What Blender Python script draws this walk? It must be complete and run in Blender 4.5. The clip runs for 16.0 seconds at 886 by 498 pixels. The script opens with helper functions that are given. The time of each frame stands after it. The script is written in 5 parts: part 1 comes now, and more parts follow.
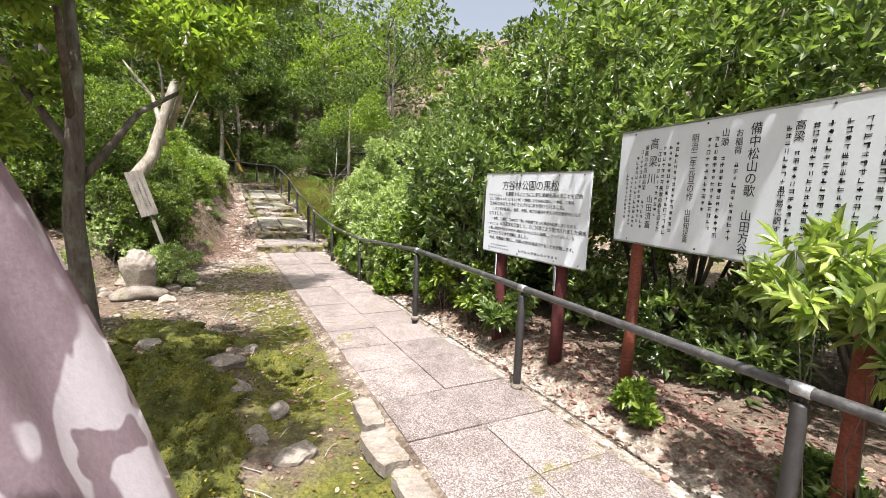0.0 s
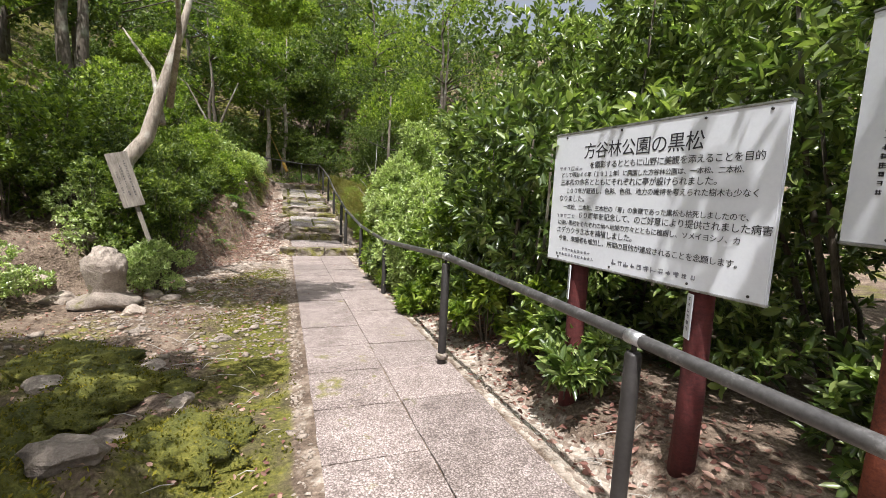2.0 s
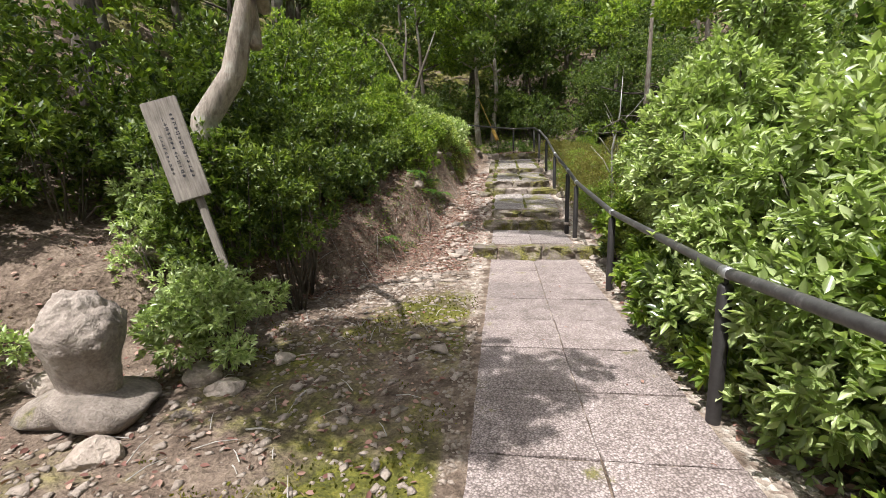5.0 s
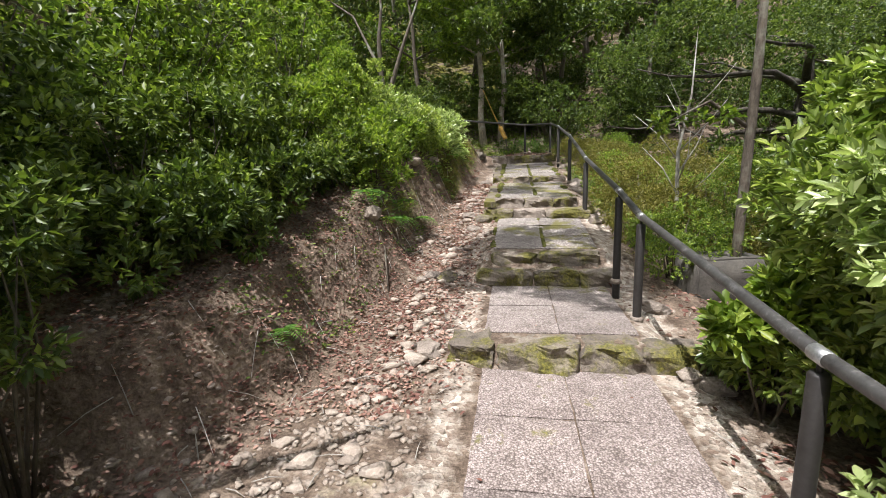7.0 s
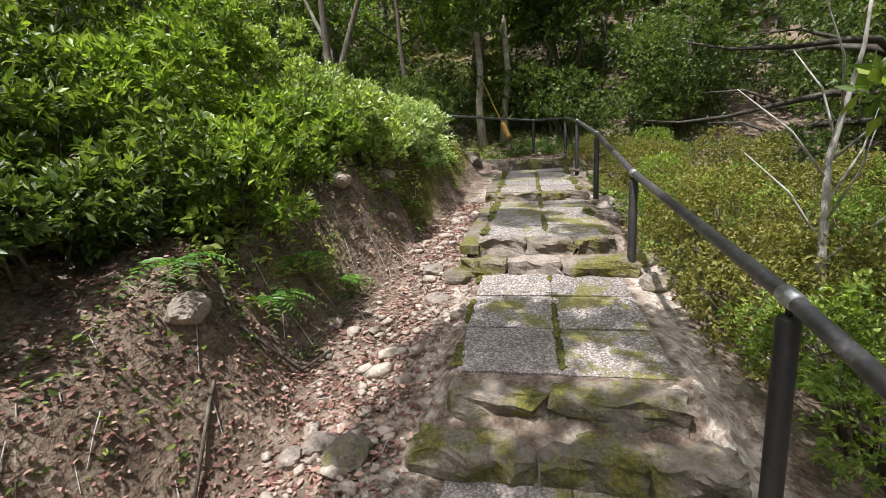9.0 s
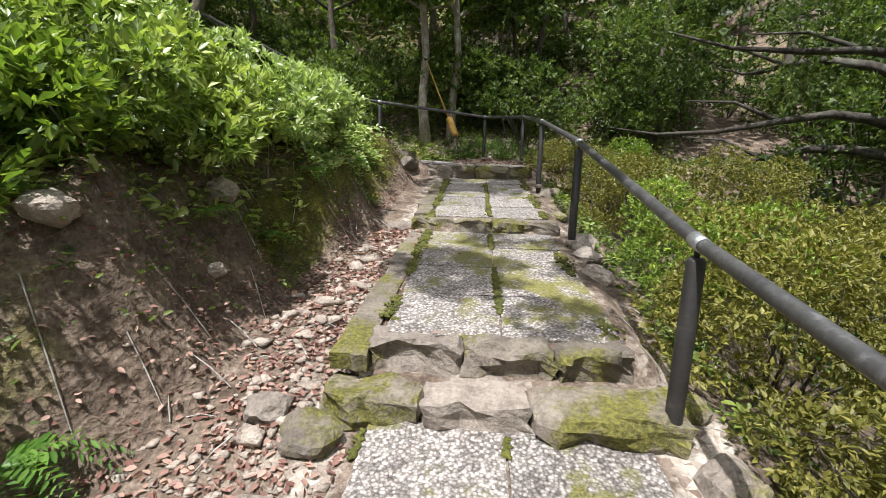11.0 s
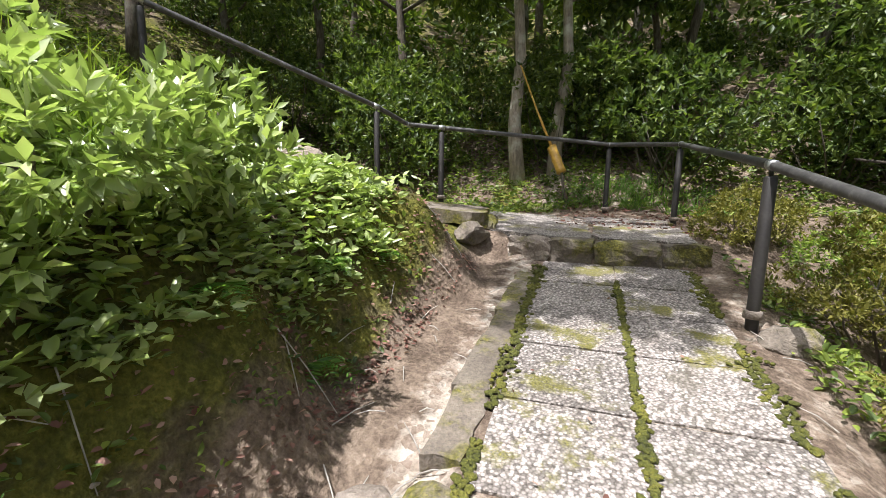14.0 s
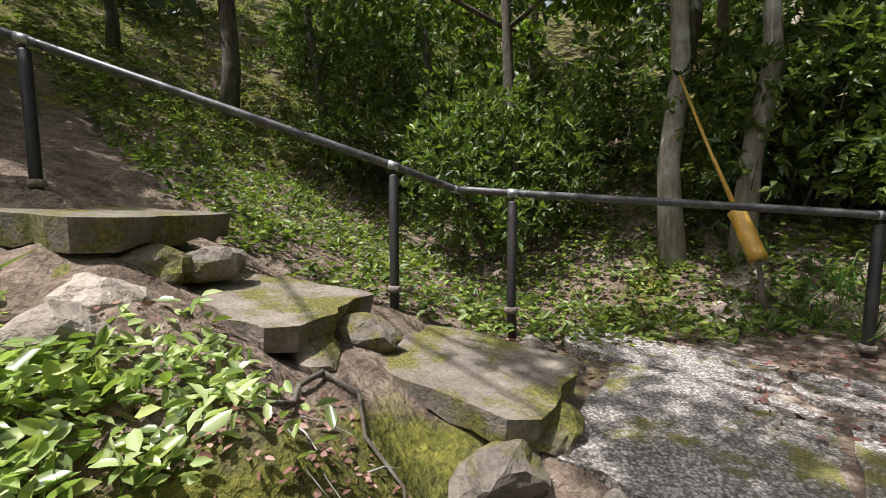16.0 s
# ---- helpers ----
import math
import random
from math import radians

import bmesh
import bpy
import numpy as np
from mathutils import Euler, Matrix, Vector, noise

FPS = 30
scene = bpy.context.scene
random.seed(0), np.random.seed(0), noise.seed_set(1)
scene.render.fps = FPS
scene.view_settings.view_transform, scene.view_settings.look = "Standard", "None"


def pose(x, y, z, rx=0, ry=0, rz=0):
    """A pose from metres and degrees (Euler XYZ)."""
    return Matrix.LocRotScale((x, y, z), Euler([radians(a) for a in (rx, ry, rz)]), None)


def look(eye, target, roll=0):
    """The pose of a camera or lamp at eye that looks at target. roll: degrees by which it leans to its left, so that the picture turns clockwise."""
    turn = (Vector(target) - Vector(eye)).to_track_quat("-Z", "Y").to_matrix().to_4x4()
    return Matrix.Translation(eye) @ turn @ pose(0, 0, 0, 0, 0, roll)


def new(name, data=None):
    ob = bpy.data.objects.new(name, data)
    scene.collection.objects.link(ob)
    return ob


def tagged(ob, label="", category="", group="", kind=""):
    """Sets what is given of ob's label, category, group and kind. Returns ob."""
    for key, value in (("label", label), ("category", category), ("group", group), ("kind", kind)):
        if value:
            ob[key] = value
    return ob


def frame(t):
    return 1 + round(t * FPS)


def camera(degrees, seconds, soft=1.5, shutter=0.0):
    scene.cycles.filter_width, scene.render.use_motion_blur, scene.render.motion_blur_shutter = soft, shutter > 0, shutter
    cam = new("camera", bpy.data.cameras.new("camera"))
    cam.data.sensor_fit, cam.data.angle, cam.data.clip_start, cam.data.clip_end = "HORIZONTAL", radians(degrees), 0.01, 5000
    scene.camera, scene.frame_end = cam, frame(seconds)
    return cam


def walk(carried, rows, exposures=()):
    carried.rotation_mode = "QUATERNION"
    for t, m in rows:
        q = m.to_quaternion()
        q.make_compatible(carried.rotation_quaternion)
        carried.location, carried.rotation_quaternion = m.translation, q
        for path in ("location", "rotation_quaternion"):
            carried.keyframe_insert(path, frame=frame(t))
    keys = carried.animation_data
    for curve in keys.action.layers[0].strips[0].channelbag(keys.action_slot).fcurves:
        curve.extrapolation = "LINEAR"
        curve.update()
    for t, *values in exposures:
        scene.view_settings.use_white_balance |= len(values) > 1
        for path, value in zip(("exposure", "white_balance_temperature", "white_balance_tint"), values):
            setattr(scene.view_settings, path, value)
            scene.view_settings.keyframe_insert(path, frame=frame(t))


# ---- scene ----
cam = camera(90.6, 16.0, soft=0.8)
PATH = [
    (0, (0.516, -2.246, 1.576), (1.086, -0.346, 1.318), 2.3),
    (0.5, (0.707, -1.83, 1.416), (1.296, 0.066, 1.174), 2.4),
    (1, (0.822, -1.429, 1.373), (1.391, 0.477, 1.166), 2.9),
    (1.5, (0.916, -1.091, 1.372), (1.426, 0.832, 1.168), 3.0),
    (2, (1.049, -0.752, 1.365), (1.384, 1.206, 1.129), 2.9),
    (2.5, (1.001, -0.338, 1.301), (1.016, 1.639, 0.994), 2.1),
    (3, (1.028, 0.164, 1.31), (0.71, 2.102, 0.934), 1.4),
    (3.2, (1.059, 0.412, 1.324), (0.641, 2.329, 0.934), 0.6),
    (5.3, (0.642, 3.313, 1.221), (0.015, 5.176, 0.853), -1.2),
    (5.5, (0.619, 3.57, 1.232), (-0.007, 5.434, 0.867), -0.8),
    (6, (0.454, 4.273, 1.277), (-0.175, 6.136, 0.91), -1.1),
    (6.5, (0.407, 4.975, 1.332), (-0.238, 6.832, 0.966), -1.5),
    (7, (0.261, 5.639, 1.382), (-0.408, 7.486, 1.009), -2.1),
    (7.5, (0.251, 6.266, 1.378), (-0.451, 8.104, 1.02), -2.3),
    (8, (0.105, 6.84, 1.375), (-0.622, 8.668, 1.016), -3.1),
    (8.2, (0.092, 7.112, 1.413), (-0.648, 8.935, 1.056), -3.6),
    (10.3, (-0.392, 9.449, 1.576), (-0.999, 11.307, 1.154), 0.8),
    (10.5, (-0.406, 9.598, 1.584), (-0.974, 11.468, 1.163), 1.3),
    (11, (-0.392, 10.059, 1.664), (-0.878, 11.955, 1.256), 1.3),
    (11.5, (-0.568, 10.383, 1.719), (-0.976, 12.302, 1.331), 2.0),
    (12, (-0.607, 10.77, 1.729), (-1.015, 12.693, 1.358), 2.1),
    (12.5, (-0.663, 11.195, 1.782), (-1.174, 13.096, 1.429), 1.5),
    (13, (-0.755, 11.782, 1.856), (-1.412, 13.64, 1.518), 1.5),
    (13.5, (-0.799, 12.424, 1.999), (-1.615, 14.22, 1.669), 1.0),
    (14, (-1.022, 12.915, 2.049), (-1.952, 14.654, 1.716), 0.7),
    (14.5, (-1.17, 13.534, 2.132), (-2.169, 15.236, 1.807), 0.9),
    (15, (-1.306, 14.049, 2.273), (-2.387, 15.707, 1.984), 0.7),
    (15.5, (-1.49, 14.626, 2.425), (-2.736, 16.172, 2.179), 0.2),
    (16, (-1.587, 15.145, 2.5), (-3.083, 16.457, 2.297), -0.1),
]
walk(cam, [(t, look(eye, target, roll)) for t, eye, target, roll in PATH], [(0, 1.05, 6150, 12), (1.0, 0.80, 6150, 12), (2.5, 0.64, 6150, 13), (6, 0.58, 6100, 13), (8, 0.56, 6100, 13), (10.5, 0.62, 5950, 11), (11.5, 0.56, 5950, 11), (13, 0.70, 6000, 12), (14.5, 0.84, 6050, 13), (16, 0.56, 6050, 13)])

# ---- light ----
SUN = Vector((-0.11, -0.35, 0.93)).normalized()      # towards the sun
world = bpy.data.worlds.new("sky")
scene.world = world
world.use_nodes = True
wn = world.node_tree
sky = wn.nodes.new("ShaderNodeTexSky")
sky.sky_type = "NISHITA"
sky.sun_disc = False
sky.sun_elevation = math.asin(SUN.z)
sky.sun_rotation = math.atan2(SUN.x, SUN.y)
sky.air_density, sky.dust_density, sky.ozone_density = 1.0, 6.0, 0.5
haze = wn.nodes.new("ShaderNodeHueSaturation")      # milky summer haze
haze.inputs["Saturation"].default_value, haze.inputs["Value"].default_value = 0.38, 1.30
wn.links.new(sky.outputs[0], haze.inputs["Color"])
wn.links.new(haze.outputs[0], wn.nodes["Background"].inputs[0])
wn.nodes["Background"].inputs[1].default_value = 0.088
sun = new("sun", bpy.data.lights.new("sun", "SUN"))
sun.data.energy, sun.data.angle, sun.data.color = 5.0, radians(0.55), (1.0, 0.96, 0.90)
sun.matrix_world = look(SUN * 40, (0, 0, 0))


# ---- materials ----
def material(name):
    m = bpy.data.materials.new(name)
    m.use_nodes = True
    return m, m.node_tree.nodes, m.node_tree.links, m.node_tree.nodes["Principled BSDF"]


def noise_node(nodes, links, scale, detail=4.0, rough=0.6, coords=None):
    n = nodes.new("ShaderNodeTexNoise")
    n.inputs["Scale"].default_value, n.inputs["Detail"].default_value, n.inputs["Roughness"].default_value = scale, detail, rough
    if coords is not None:
        links.new(coords, n.inputs["Vector"])
    return n.outputs["Fac"]


def ramp(nodes, links, fac, stops):
    r = nodes.new("ShaderNodeValToRGB")
    e = r.color_ramp.elements
    while len(e) < len(stops):
        e.new(0.5)
    for el, (pos, col) in zip(e, stops):
        el.position = pos
        el.color = (*col, 1) if len(col) == 3 else col
    links.new(fac, r.inputs[0])
    return r.outputs[0]


def blend(nodes, links, fac, a, b, mode="MIX"):
    m = nodes.new("ShaderNodeMix")
    m.data_type, m.blend_type = "RGBA", mode
    for sock, v in ((m.inputs[0], fac), (m.inputs[6], a), (m.inputs[7], b)):
        if isinstance(v, (int, float)):
            sock.default_value = v
        elif isinstance(v, tuple):
            sock.default_value = (*v, 1)
        else:
            links.new(v, sock)
    return m.outputs[2]


def arith(nodes, links, op, a, b=0.0, clamp=False):
    m = nodes.new("ShaderNodeMath")
    m.operation, m.use_clamp = op, clamp
    for sock, v in zip(m.inputs, (a, b)):
        if isinstance(v, (int, float)):
            sock.default_value = v
        else:
            links.new(v, sock)
    return m.outputs[0]


def bump(nodes, links, bsdf, height, strength=0.5, distance=0.02):
    b = nodes.new("ShaderNodeBump")
    b.inputs["Strength"].default_value, b.inputs["Distance"].default_value = strength, distance
    links.new(height, b.inputs["Height"])
    links.new(b.outputs[0], bsdf.inputs["Normal"])


def place(nodes):
    return nodes.new("ShaderNodeNewGeometry").outputs["Position"]


def plain_mat(name, stops, scale=12.0, rough=0.8, metal=0.0, bumpy=0.3, dist=0.01, fine=60.0):
    """A worn surface: colour from coarse noise, a second fine noise over it, relief from both."""
    m, n, l, b = material(name)
    co = place(n)
    big, small = noise_node(n, l, scale, 5, 0.65, co), noise_node(n, l, fine, 4, 0.6, co)
    mix = arith(n, l, "ADD", arith(n, l, "MULTIPLY", big, 0.65), arith(n, l, "MULTIPLY", small, 0.35))
    l.new(ramp(n, l, mix, stops), b.inputs["Base Color"])
    b.inputs["Roughness"].default_value, b.inputs["Metallic"].default_value = rough, metal
    bump(n, l, b, mix, bumpy, dist)
    return m


def leaf_mat(name, dark, mid, light, rough=0.42, through_light=0.3, gloss=0.5):
    m, n, l, b = material(name)
    geo = n.new("ShaderNodeNewGeometry")
    info = n.new("ShaderNodeObjectInfo")
    rnd = geo.outputs["Random Per Island"]
    patch = noise_node(n, l, 1.3, 2, 0.5, geo.outputs["Position"])
    f = arith(n, l, "ADD", arith(n, l, "MULTIPLY", rnd, 0.6), arith(n, l, "MULTIPLY", patch, 0.5), True)
    f = arith(n, l, "ADD", f, arith(n, l, "MULTIPLY", arith(n, l, "SUBTRACT", info.outputs["Random"], 0.5), 0.16), True)
    dark, mid, light = ((c[0] * 1.14, c[1], c[2]) for c in (dark, mid, light))
    col = ramp(n, l, f, [(0.12, dark), (0.5, mid), (0.9, light)])
    l.new(col, b.inputs["Base Color"])
    b.inputs["Roughness"].default_value = rough
    b.inputs["Specular IOR Level"].default_value = gloss
    tr = n.new("ShaderNodeBsdfTranslucent")
    l.new(blend(n, l, 1.0, col, (1.5, 1.7, 0.75), "MULTIPLY"), tr.inputs[0])
    mx = n.new("ShaderNodeMixShader")
    mx.inputs[0].default_value = through_light
    l.new(b.outputs[0], mx.inputs[1])
    l.new(tr.outputs[0], mx.inputs[2])
    l.new(mx.outputs[0], n["Material Output"].inputs[0])
    return m


def ground_mat():
    m, n, l, b = material("ground_soil")
    co = place(n)
    moss_a = n.new("ShaderNodeAttribute")
    moss_a.attribute_name = "moss"
    grit_a = n.new("ShaderNodeAttribute")
    grit_a.attribute_name = "grit"
    big, mid, fine = noise_node(n, l, 1.1, 4, 0.6, co), noise_node(n, l, 6, 5, 0.65, co), noise_node(n, l, 45, 4, 0.7, co)
    soil = ramp(n, l, arith(n, l, "ADD", arith(n, l, "MULTIPLY", mid, 0.6), arith(n, l, "MULTIPLY", fine, 0.4)),
                [(0.30, (0.048, 0.034, 0.024)), (0.45, (0.14, 0.102, 0.074)), (0.57, (0.25, 0.19, 0.14)), (0.70, (0.42, 0.34, 0.26))])
    vor = n.new("ShaderNodeTexVoronoi")
    vor.inputs["Scale"].default_value = 28
    l.new(co, vor.inputs["Vector"])
    grit = ramp(n, l, arith(n, l, "ADD", arith(n, l, "MULTIPLY", vor.outputs["Color"], 0.7), arith(n, l, "MULTIPLY", fine, 0.4)),
                [(0.2, (0.20, 0.135, 0.10)), (0.5, (0.42, 0.35, 0.28)), (0.85, (0.66, 0.60, 0.51))])
    moss = ramp(n, l, arith(n, l, "ADD", arith(n, l, "MULTIPLY", mid, 0.5), arith(n, l, "MULTIPLY", fine, 0.5)),
                [(0.3, (0.030, 0.036, 0.010)), (0.5, (0.115, 0.115, 0.022)), (0.68, (0.26, 0.23, 0.045))])
    gf = arith(n, l, "MULTIPLY", arith(n, l, "SUBTRACT", arith(n, l, "ADD", grit_a.outputs["Fac"], arith(n, l, "MULTIPLY", mid, 0.9)), 0.75), 4.0, True)
    mf = arith(n, l, "MULTIPLY", arith(n, l, "SUBTRACT", arith(n, l, "ADD", moss_a.outputs["Fac"], arith(n, l, "ADD", arith(n, l, "MULTIPLY", big, 0.8), arith(n, l, "MULTIPLY", mid, 0.4))), 1.02), 6.0, True)
    col = blend(n, l, mf, blend(n, l, gf, soil, grit), moss)
    l.new(col, b.inputs["Base Color"])
    b.inputs["Roughness"].default_value = 0.95
    b.inputs["Specular IOR Level"].default_value = 0.2
    bump(n, l, b, arith(n, l, "ADD", fine, arith(n, l, "ADD", mid, arith(n, l, "MULTIPLY", vor.outputs["Distance"], 0.6))), 0.9, 0.035)
    return m


def slab_mat():
    """Exposed-aggregate concrete: pale pebbles in a darker bed, moss in patches that thickens up the slope."""
    m, n, l, b = material("aggregate_concrete")
    co = place(n)
    info = n.new("ShaderNodeObjectInfo")
    sep = n.new("ShaderNodeSeparateXYZ")
    l.new(co, sep.inputs[0])
    up = arith(n, l, "MULTIPLY", arith(n, l, "SUBTRACT", sep.outputs[1], 8.0), 0.3, True)
    big, mid, fine = noise_node(n, l, 1.6, 5, 0.65, co), noise_node(n, l, 5, 5, 0.7, co), noise_node(n, l, 120, 2, 0.5, co)

    def pebbles(scale, lo, hi):
        vo = n.new("ShaderNodeTexVoronoi")
        vo.inputs["Scale"].default_value = scale
        l.new(co, vo.inputs["Vector"])
        tone = ramp(n, l, vo.outputs["Color"], [(0.15, lo), (0.5, tuple(0.55 * x + 0.45 * y for x, y in zip(lo, hi))), (0.85, hi)])
        bed = ramp(n, l, vo.outputs["Distance"], [(0.36, (1, 1, 1)), (0.68, (0.45, 0.43, 0.41))])
        return blend(n, l, 1.0, tone, bed, "MULTIPLY"), vo

    fine_peb, vor = pebbles(105, (0.23, 0.195, 0.18), (0.43, 0.385, 0.36))
    coarse_peb, vor2 = pebbles(78, (0.15, 0.14, 0.125), (0.57, 0.545, 0.51))
    col = blend(n, l, up, fine_peb, coarse_peb)
    col = blend(n, l, 1.0, col, ramp(n, l, mid, [(0.3, (0.58, 0.53, 0.50)), (0.6, (1.05, 1.0, 0.98))]), "MULTIPLY")
    wet = arith(n, l, "MULTIPLY", arith(n, l, "SUBTRACT", arith(n, l, "ADD", mid, arith(n, l, "MULTIPLY", up, 0.07)), 0.60), 8.0, True)
    col = blend(n, l, arith(n, l, "MULTIPLY", wet, 0.7), col, (0.07, 0.06, 0.04))
    mf = arith(n, l, "ADD", arith(n, l, "MULTIPLY", big, 0.6), arith(n, l, "MULTIPLY", mid, 0.5))
    mf = arith(n, l, "MULTIPLY", arith(n, l, "SUBTRACT", arith(n, l, "ADD", mf, arith(n, l, "MULTIPLY", up, 0.06)), 0.63), 16.0, True)
    moss = ramp(n, l, fine, [(0.3, (0.05, 0.048, 0.008)), (0.7, (0.20, 0.18, 0.02))])
    col = blend(n, l, arith(n, l, "MULTIPLY", mf, 0.85), col, moss)
    bright = n.new("ShaderNodeHueSaturation")
    l.new(col, bright.inputs["Color"])
    l.new(arith(n, l, "ADD", arith(n, l, "MULTIPLY", info.outputs["Random"], 0.3), 0.85), bright.inputs["Value"])
    l.new(bright.outputs[0], b.inputs["Base Color"])
    b.inputs["Roughness"].default_value = 0.8
    bump(n, l, b, arith(n, l, "SUBTRACT", mid, vor.outputs["Distance"]), 0.6, 0.006)
    return m


def mossy_stone_mat(name, stone, moss_cut):
    m, n, l, b = material(name)
    geo = n.new("ShaderNodeNewGeometry")
    info = n.new("ShaderNodeObjectInfo")
    co = geo.outputs["Position"]
    mid, fine = noise_node(n, l, 7, 6, 0.7, co), noise_node(n, l, 55, 4, 0.65, co)
    base = ramp(n, l, arith(n, l, "ADD", arith(n, l, "MULTIPLY", mid, 0.6), arith(n, l, "MULTIPLY", fine, 0.4)), stone)
    base = blend(n, l, 1.0, base, ramp(n, l, info.outputs["Random"], [(0, (0.72, 0.68, 0.64)), (1, (1.1, 1.05, 1.0))]), "MULTIPLY")
    spots = noise_node(n, l, 3.2, 5, 0.7, co)
    mf = arith(n, l, "MULTIPLY", arith(n, l, "SUBTRACT", spots, moss_cut), 9.0, True)
    moss = ramp(n, l, fine, [(0.3, (0.055, 0.052, 0.012)), (0.5, (0.12, 0.11, 0.022)), (0.7, (0.23, 0.205, 0.035))])
    l.new(blend(n, l, mf, base, moss), b.inputs["Base Color"])
    b.inputs["Roughness"].default_value = 0.9
    bump(n, l, b, arith(n, l, "ADD", mid, fine), 0.8, 0.02)
    return m


def bark_mat(name, a, c, d):
    m, n, l, b = material(name)
    tc = n.new("ShaderNodeTexCoord")
    mp = n.new("ShaderNodeMapping")
    mp.inputs["Scale"].default_value = (1, 1, 0.22)
    l.new(tc.outputs["Object"], mp.inputs[0])
    streak, lichen = noise_node(n, l, 28, 5, 0.7, mp.outputs[0]), noise_node(n, l, 4, 4, 0.6, tc.outputs["Object"])
    col = ramp(n, l, streak, [(0.3, a), (0.65, c)])
    col = blend(n, l, arith(n, l, "MULTIPLY", arith(n, l, "SUBTRACT", lichen, 0.52), 6, True), col, d)
    l.new(col, b.inputs["Base Color"])
    b.inputs["Roughness"].default_value = 0.92
    bump(n, l, b, streak, 0.8, 0.02)
    return m


def board_mat(name, a, c):
    """Weathered board with long grain."""
    m, n, l, b = material(name)
    tc = n.new("ShaderNodeTexCoord")
    mp = n.new("ShaderNodeMapping")
    mp.inputs["Scale"].default_value = (30, 30, 2.0)
    l.new(tc.outputs["Object"], mp.inputs[0])
    g, s = noise_node(n, l, 2.0, 6, 0.7, mp.outputs[0]), noise_node(n, l, 6, 4, 0.6, tc.outputs["Object"])
    col = ramp(n, l, arith(n, l, "ADD", arith(n, l, "MULTIPLY", g, 0.6), arith(n, l, "MULTIPLY", s, 0.4)), [(0.33, a), (0.66, c)])
    l.new(col, b.inputs["Base Color"])
    b.inputs["Roughness"].default_value = 0.85
    bump(n, l, b, g, 0.5, 0.006)
    return m


M_GROUND, M_SLAB = ground_mat(), slab_mat()
M_STONE = mossy_stone_mat("field_stone", [(0.3, (0.10, 0.085, 0.07)), (0.5, (0.27, 0.235, 0.20)), (0.7, (0.46, 0.42, 0.37))], 0.60)
M_MOSSY = mossy_stone_mat("mossy_stone", [(0.3, (0.07, 0.06, 0.05)), (0.5, (0.19, 0.165, 0.135)), (0.7, (0.33, 0.30, 0.25))], 0.47)
M_PALE = mossy_stone_mat("pale_stone", [(0.3, (0.20, 0.165, 0.13)), (0.5, (0.37, 0.32, 0.27)), (0.7, (0.56, 0.51, 0.44))], 0.75)
M_MOSS = plain_mat("moss_cushion", [(0.3, (0.028, 0.033, 0.006)), (0.48, (0.085, 0.09, 0.012)), (0.66, (0.20, 0.185, 0.028))], 6, 1.0, 0, 1.0, 0.05, 90)
M_POST = plain_mat("post_paint", [(0.3, (0.014, 0.012, 0.011)), (0.6, (0.034, 0.030, 0.027)), (0.8, (0.10, 0.085, 0.075))], 9, 0.55, 0.1, 0.2, 0.004)
M_RAIL = plain_mat("rail_steel", [(0.3, (0.035, 0.033, 0.032)), (0.55, (0.09, 0.086, 0.082)), (0.75, (0.26, 0.25, 0.24))], 14, 0.42, 0.3, 0.2, 0.003)
M_BRACKET = plain_mat("bracket_zinc", [(0.3, (0.25, 0.25, 0.25)), (0.7, (0.55, 0.55, 0.54))], 30, 0.4, 0.7, 0.1, 0.002)
M_SIGN = plain_mat("sign_enamel", [(0.3, (0.60, 0.62, 0.65)), (0.5, (0.66, 0.68, 0.71)), (0.75, (0.72, 0.74, 0.76))], 3, 0.35, 0, 0.05, 0.002)
M_INK = plain_mat("sign_ink", [(0.3, (0.012, 0.012, 0.016)), (0.7, (0.035, 0.035, 0.045))], 20, 0.6, 0, 0.0)
M_FADED = plain_mat("faded_ink", [(0.3, (0.10, 0.10, 0.12)), (0.7, (0.24, 0.24, 0.27))], 40, 0.6, 0, 0.0)
M_REDPOST = board_mat("red_wood", (0.055, 0.012, 0.008), (0.24, 0.062, 0.028))
M_DARKRED = board_mat("dark_red_wood", (0.035, 0.006, 0.006), (0.11, 0.018, 0.016))
M_GREYWOOD = board_mat("grey_wood", (0.085, 0.07, 0.055), (0.34, 0.30, 0.25))
M_BARK = bark_mat("bark_brown", (0.035, 0.026, 0.018), (0.14, 0.115, 0.085), (0.20, 0.20, 0.15))
M_DARKBARK = bark_mat("bark_dark", (0.018, 0.014, 0.010), (0.07, 0.056, 0.042), (0.11, 0.11, 0.08))
M_PALEBARK = bark_mat("bark_pale", (0.16, 0.13, 0.10), (0.42, 0.36, 0.29), (0.52, 0.50, 0.42))
M_DRYTWIG = bark_mat("dry_twig", (0.20, 0.18, 0.15), (0.48, 0.45, 0.40), (0.55, 0.53, 0.48))
M_BAMBOO = plain_mat("yellow_bamboo", [(0.3, (0.30, 0.16, 0.02)), (0.6, (0.58, 0.34, 0.06)), (0.8, (0.68, 0.48, 0.16))], 8, 0.4, 0, 0.1, 0.003)
M_LITTER = leaf_mat("dead_leaf", (0.065, 0.033, 0.025), (0.165, 0.092, 0.072), (0.36, 0.27, 0.21), 0.8, 0.1, 0.2)
M_LEAF_HEDGE = leaf_mat("leaf_evergreen", (0.026, 0.052, 0.016), (0.085, 0.145, 0.034), (0.28, 0.38, 0.12), 0.28, 0.28, 0.8)
